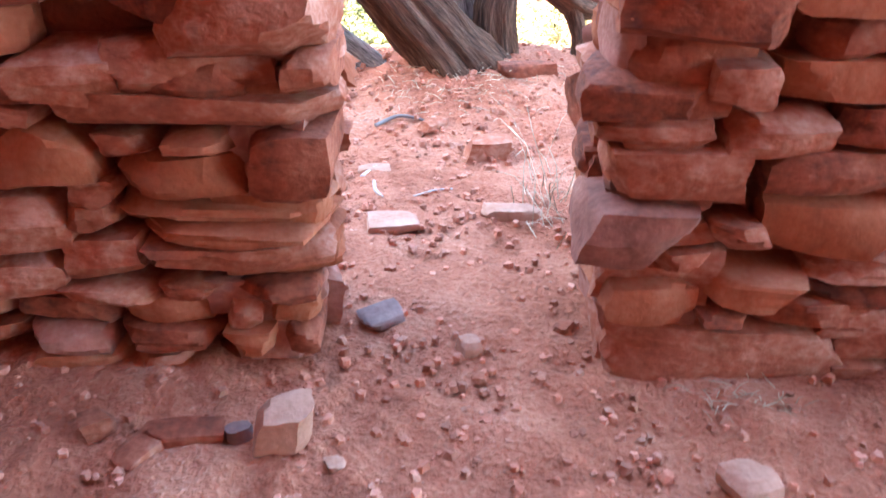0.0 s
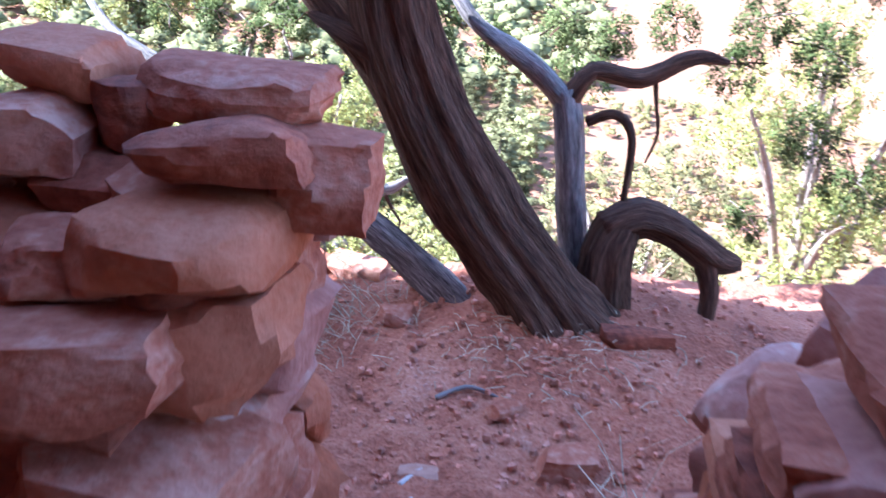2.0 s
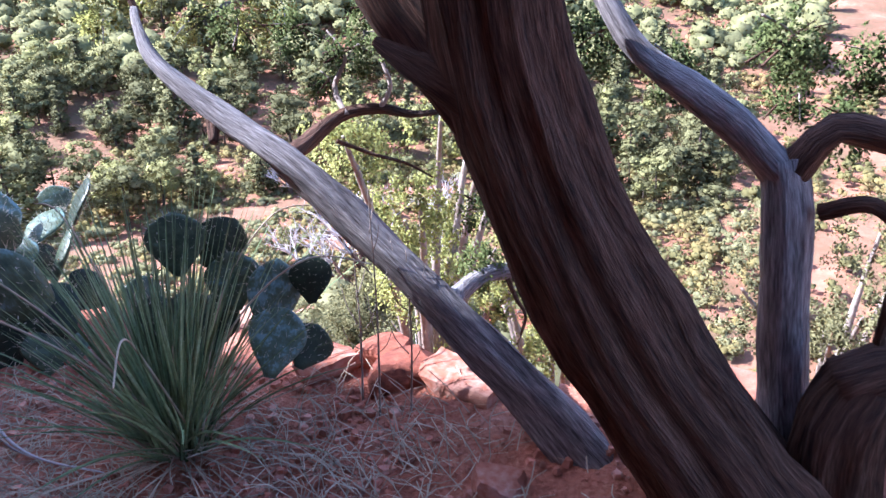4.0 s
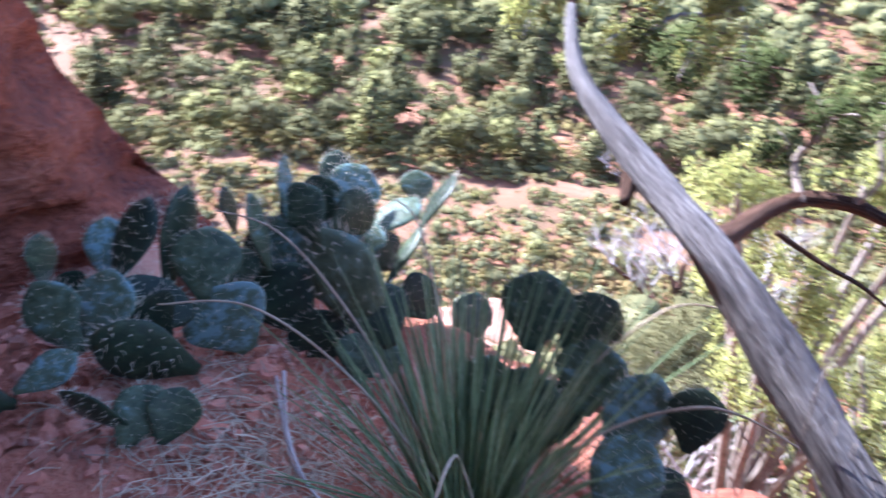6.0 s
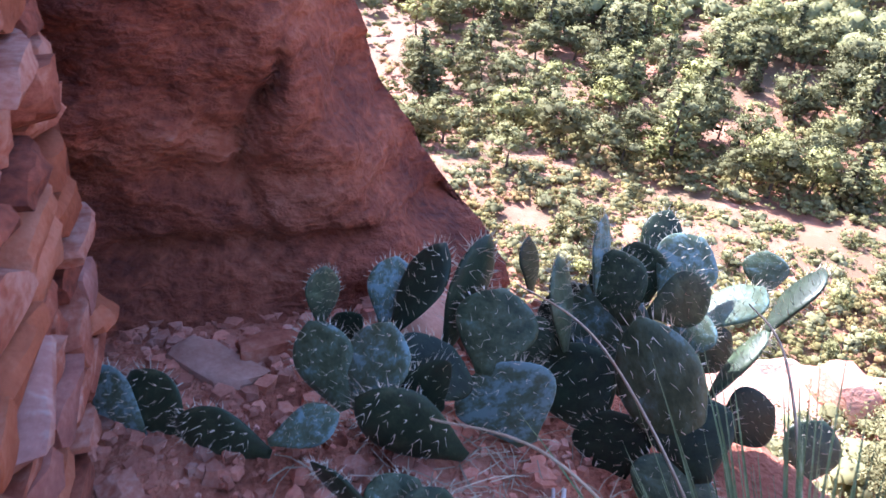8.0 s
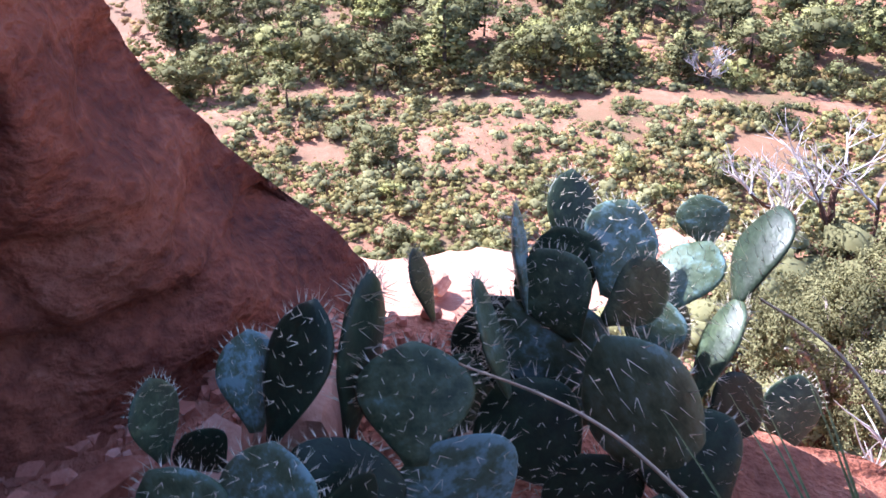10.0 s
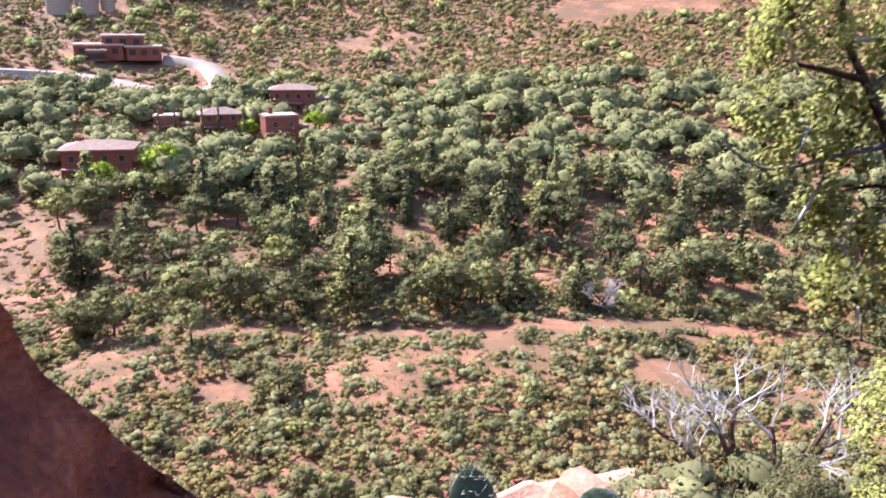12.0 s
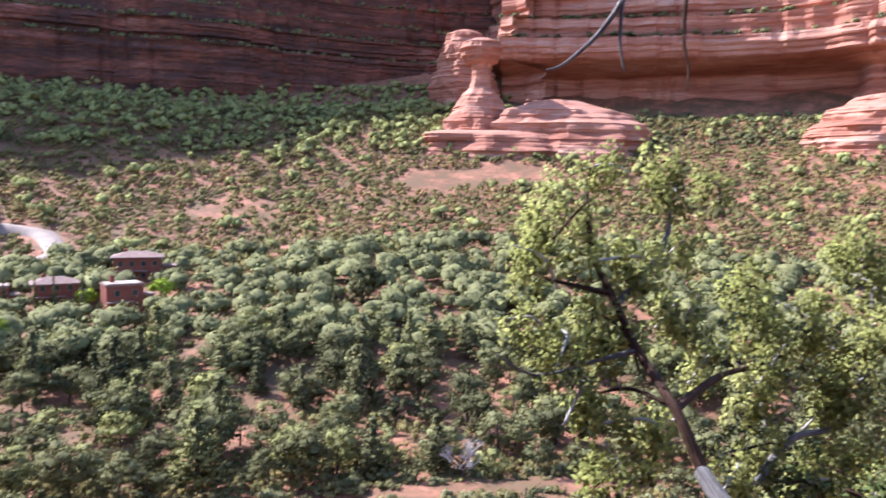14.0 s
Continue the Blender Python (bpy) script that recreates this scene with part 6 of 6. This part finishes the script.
loose("stone", 0.09, 1.44, (0.035, 0.03, 0.02), 504, "small red stone chip on the soil", M_STONE, 0, 0, 0.30)
loose("stone", 0.23, 2.29, (0.2, 0.07, 0.05), 505, "long tan stone slab set across the path", M_TAN, -4, 0, 0.30)
loose("stone", -0.17, 2.24, (0.17, 0.13, 0.04), 506, "flat pale pink stone slab in the soil", M_TAN, 10, 0, 0.40)
loose("stone", 0.16, 2.76, (0.17, 0.11, 0.09), 507, "half-buried red stone block on the path", M_STONE, 15, 0, 0.30)
loose("stone", -0.05, 2.97, (0.11, 0.07, 0.05), 508, "red stone on the path", M_STONE, 40, 0, 0.30)
loose("stone", -0.35, 1.19, (0.125, 0.09, 0.15), 509, "pinkish square stone leaning at the wall's foot", M_TAN, 10, 12, 0.10)
loose("stone", -0.58, 1.21, (0.19, 0.07, 0.05), 510, "flat red slab at the wall's foot", M_STONE, 3, 0, 0.30)
loose("stone", -0.78, 1.23, (0.07, 0.06, 0.07), 511, "red stone at the wall's foot", M_STONE, 30, 0, 0.30)
loose("stone", -0.46, 1.22, (0.06, 0.05, 0.05), 512, "grey stone at the wall's foot", M_SLATE, 30, 0, 0.30)
loose("stone", -0.67, 1.16, (0.12, 0.08, 0.03), 516, "flat reddish stone in the dust", M_STONE, 60, 0, 0.30)
loose("stone", 0.65, 1.08, (0.11, 0.09, 0.07), 513, "pale red stone on the floor", M_TAN, 20, 0, 0.30)
loose("stone", -0.23, 1.13, (0.045, 0.04, 0.03), 514, "pale pink stone chip on the floor", M_TAN, 20, 0, 0.30)
loose("stone", 0.37, 3.38, (0.26, 0.1, 0.07), 515, "long red slab lying by the juniper's foot", M_STONE, 12, 0, 0.30)
loose("stone", -0.27, 2.65, (0.13, 0.05, 0.025), 517, "thin tan stone slab on the path", M_TAN, 8, 0, 0.30)
loose("stone", -0.54, 3.40, (0.14, 0.1, 0.08), 518, "dark red rock at the shelf's edge", M_STONE, 0, 0, 0.30)
loose("stone", -3.02, 2.37, (0.3, 0.14, 0.05), 521, "pale flat rock below the rock face", M_TAN, 40, 0, 0.30)
loose("stone", -3.04, 2.98, (0.34, 0.22, 0.20), 522, "pale pink boulder beside the rock face", M_TAN, -30, 8, 0.25)
loose("stone", -2.98, 2.78, (0.24, 0.20, 0.06), 540, "flat pale pink slab among chips", M_TAN, 25, 4, 0.3)
loose("stone", -2.95, 3.21, (0.2, 0.16, 0.14), 523, "red boulder between the rock and the cactus", M_STONE, 20, 0, 0.30)
loose("stone", -2.52, 2.15, (0.12, 0.09, 0.1), 524, "small red boulder by the wall", M_STONE, 20, 0, 0.30)
loose("stone", -2.29, 2.19, (0.26, 0.2, 0.05), 525, "flat greyish pink slab in the soil", M_TAN, 30, 3, 0.40)
loose("stone", -2.66, 2.67, (0.07, 0.06, 0.05), 526, "round red stone under the cactus", M_STONE, 0, 0, 0.30)
loose("stone", -2.40, 2.34, (0.035, 0.03, 0.02), 527, "small tan stone on the soil", M_TAN, 0, 0, 0.30)
loose("stone", -1.04, 3.84, (0.24, 0.16, 0.12), 528, "red slab at the lip of the drop", M_STONE, 30, 0, 0.30)
loose("stone", -0.82, 3.82, (0.28, 0.16, 0.1), 529, "red slab at the lip of the drop", M_STONE, -10, 0, 0.30)
loose("stone", -1.33, 3.79, (0.22, 0.12, 0.1), 530, "red slab at the lip of the drop", M_STONE, 60, 0, 0.30)
loose("stone", -3.07, 2.54, (0.1, 0.22, 0.08), 531, "upright red slab edge below the rock face", M_STONE, 20, 0, 0.30)
loose("stone", -1.18, 3.93, (0.2, 0.14, 0.1), 532, "red slab at the lip of the drop", M_STONE, 15, 0, 0.30)


def twig(points, radius, seed, label, mat):
    v, f = tube(points, [radius, radius * 0.9, radius * 0.7, radius * 0.4][:len(points)], 7, 0.2)
    ob = link("twig", v, f, mat, smooth=True)
    return tagged(ob, label, "twig", "fallen twigs")


twig([(-0.290, 2.990, 0.090), (-0.200, 3.050, 0.110), (-0.120, 3.050, 0.100), (-0.050, 3.040, 0.080)], 0.009, 0, "curved grey fallen twig", M_GREY)
twig([(-0.260, 2.530, 0.050), (-0.250, 2.460, 0.050), (-0.220, 2.420, 0.040)], 0.008, 0, "short bleached twig on soil", M_PALETWIG)
twig([(-0.110, 2.430, 0.040), (-0.030, 2.460, 0.050), (0.040, 2.490, 0.040)], 0.004, 0, "thin pale stick on soil", M_PALETWIG)
twig([(-0.310, 2.590, 0.040), (-0.260, 2.660, 0.050), (-0.210, 2.660, 0.040)], 0.011, 0, "short pale stick on soil", M_PALETWIG)
twig([(-2.290, 3.170, 0.130), (-2.070, 3.070, 0.090), (-1.870, 3.040, 0.060), (-1.650, 3.090, 0.040)], 0.006, 0, "long pale curved stem on the dry grass", M_PALETWIG)
twig([(-2.340, 3.170, 0.080), (-2.160, 3.100, 0.060), (-2.000, 3.050, 0.050), (-1.880, 3.050, 0.040)], 0.005, 0, "pale curved dry stem on soil", M_PALETWIG)


def straw(count, cx, cy, rx, ry, seed, label, name="dry_grass", long=0.12, upright=0.3):
    """Fallen needles and dead grass, too many to count."""
    r = random.Random(seed)
    v, f = [], []
    for k in range(count):
        x, y = cx + rx * r.gauss(0, 0.5), cy + ry * r.gauss(0, 0.5)
        if y > 4.1 + 0.17 * x:
            continue
        z = gz(x, y) + 0.006
        a, L = r.uniform(0, 6.28), long * r.uniform(0.4, 1.2)
        up = r.uniform(0, upright) * L
        w = 0.0016
        dx, dy = math.cos(a), math.sin(a)
        i = len(v)
        bow = r.uniform(-0.15, 0.15) * L
        for j, (u, h) in enumerate(((0, 0), (0.5, up * 0.7 + 0.004), (1, up))):
            px, py = x + dx * L * u - dy * bow * (1 - (2 * u - 1) ** 2), y + dy * L * u + dx * bow * (1 - (2 * u - 1) ** 2)
            v += [(px - dy * w, py + dx * w, z + h), (px + dy * w, py - dx * w, z + h + 0.001)]
        f += [(i, i + 1, i + 3, i + 2), (i + 2, i + 3, i + 5, i + 4)]
    return tagged(link(name, v, f, M_STRAW), label, "dry grass", kind="stuff")


straw(1500, -1.9, 3.0, 0.75, 0.45, 91, "grey dry grass litter round the beargrass")
straw(500, -1.0, 3.4, 0.5, 0.35, 92, "dry grass litter below the grey limb", long=0.14, upright=0.8)
straw(60, 0.36, 2.35, 0.10, 0.3, 93, "pale dry grass by the wall end", long=0.16, upright=1.6)
straw(50, 0.75, 1.36, 0.12, 0.06, 94, "dry straw at the wall's foot", long=0.05)
straw(200, 0.1, 3.3, 0.6, 0.3, 95, "sparse dry grass under the juniper", long=0.08)


# tall dry stems beyond the beargrass
for k, (x, y, h) in enumerate(((-1.02, 3.62, 0.75), (-0.93, 3.66, 0.55), (-1.12, 3.68, 0.5))):
    st = thing("dry_weed", (x, y, gz(x, y)), "thin dark dry weed stem with side twigs", "plant", "dry weeds")
    limb("stem", [(0, 0, 0), (0.01, 0, h * 0.5), (-0.01, 0.02, h)], [0.004, 0.003, 0.0015], M_TWIG, st, "", 5, 0)
    for j in range(7):
        z0 = h * (0.3 + 0.09 * j)
        a = j * 2.4 + k
        limb("side_twig", [(0, 0, z0), (0.04 * math.cos(a), 0.04 * math.sin(a), z0 + 0.05), (0.06 * math.cos(a), 0.06 * math.sin(a), z0 + 0.11)], [0.002, 0.0015, 0.001], M_TWIG, st, "", 4, 0)
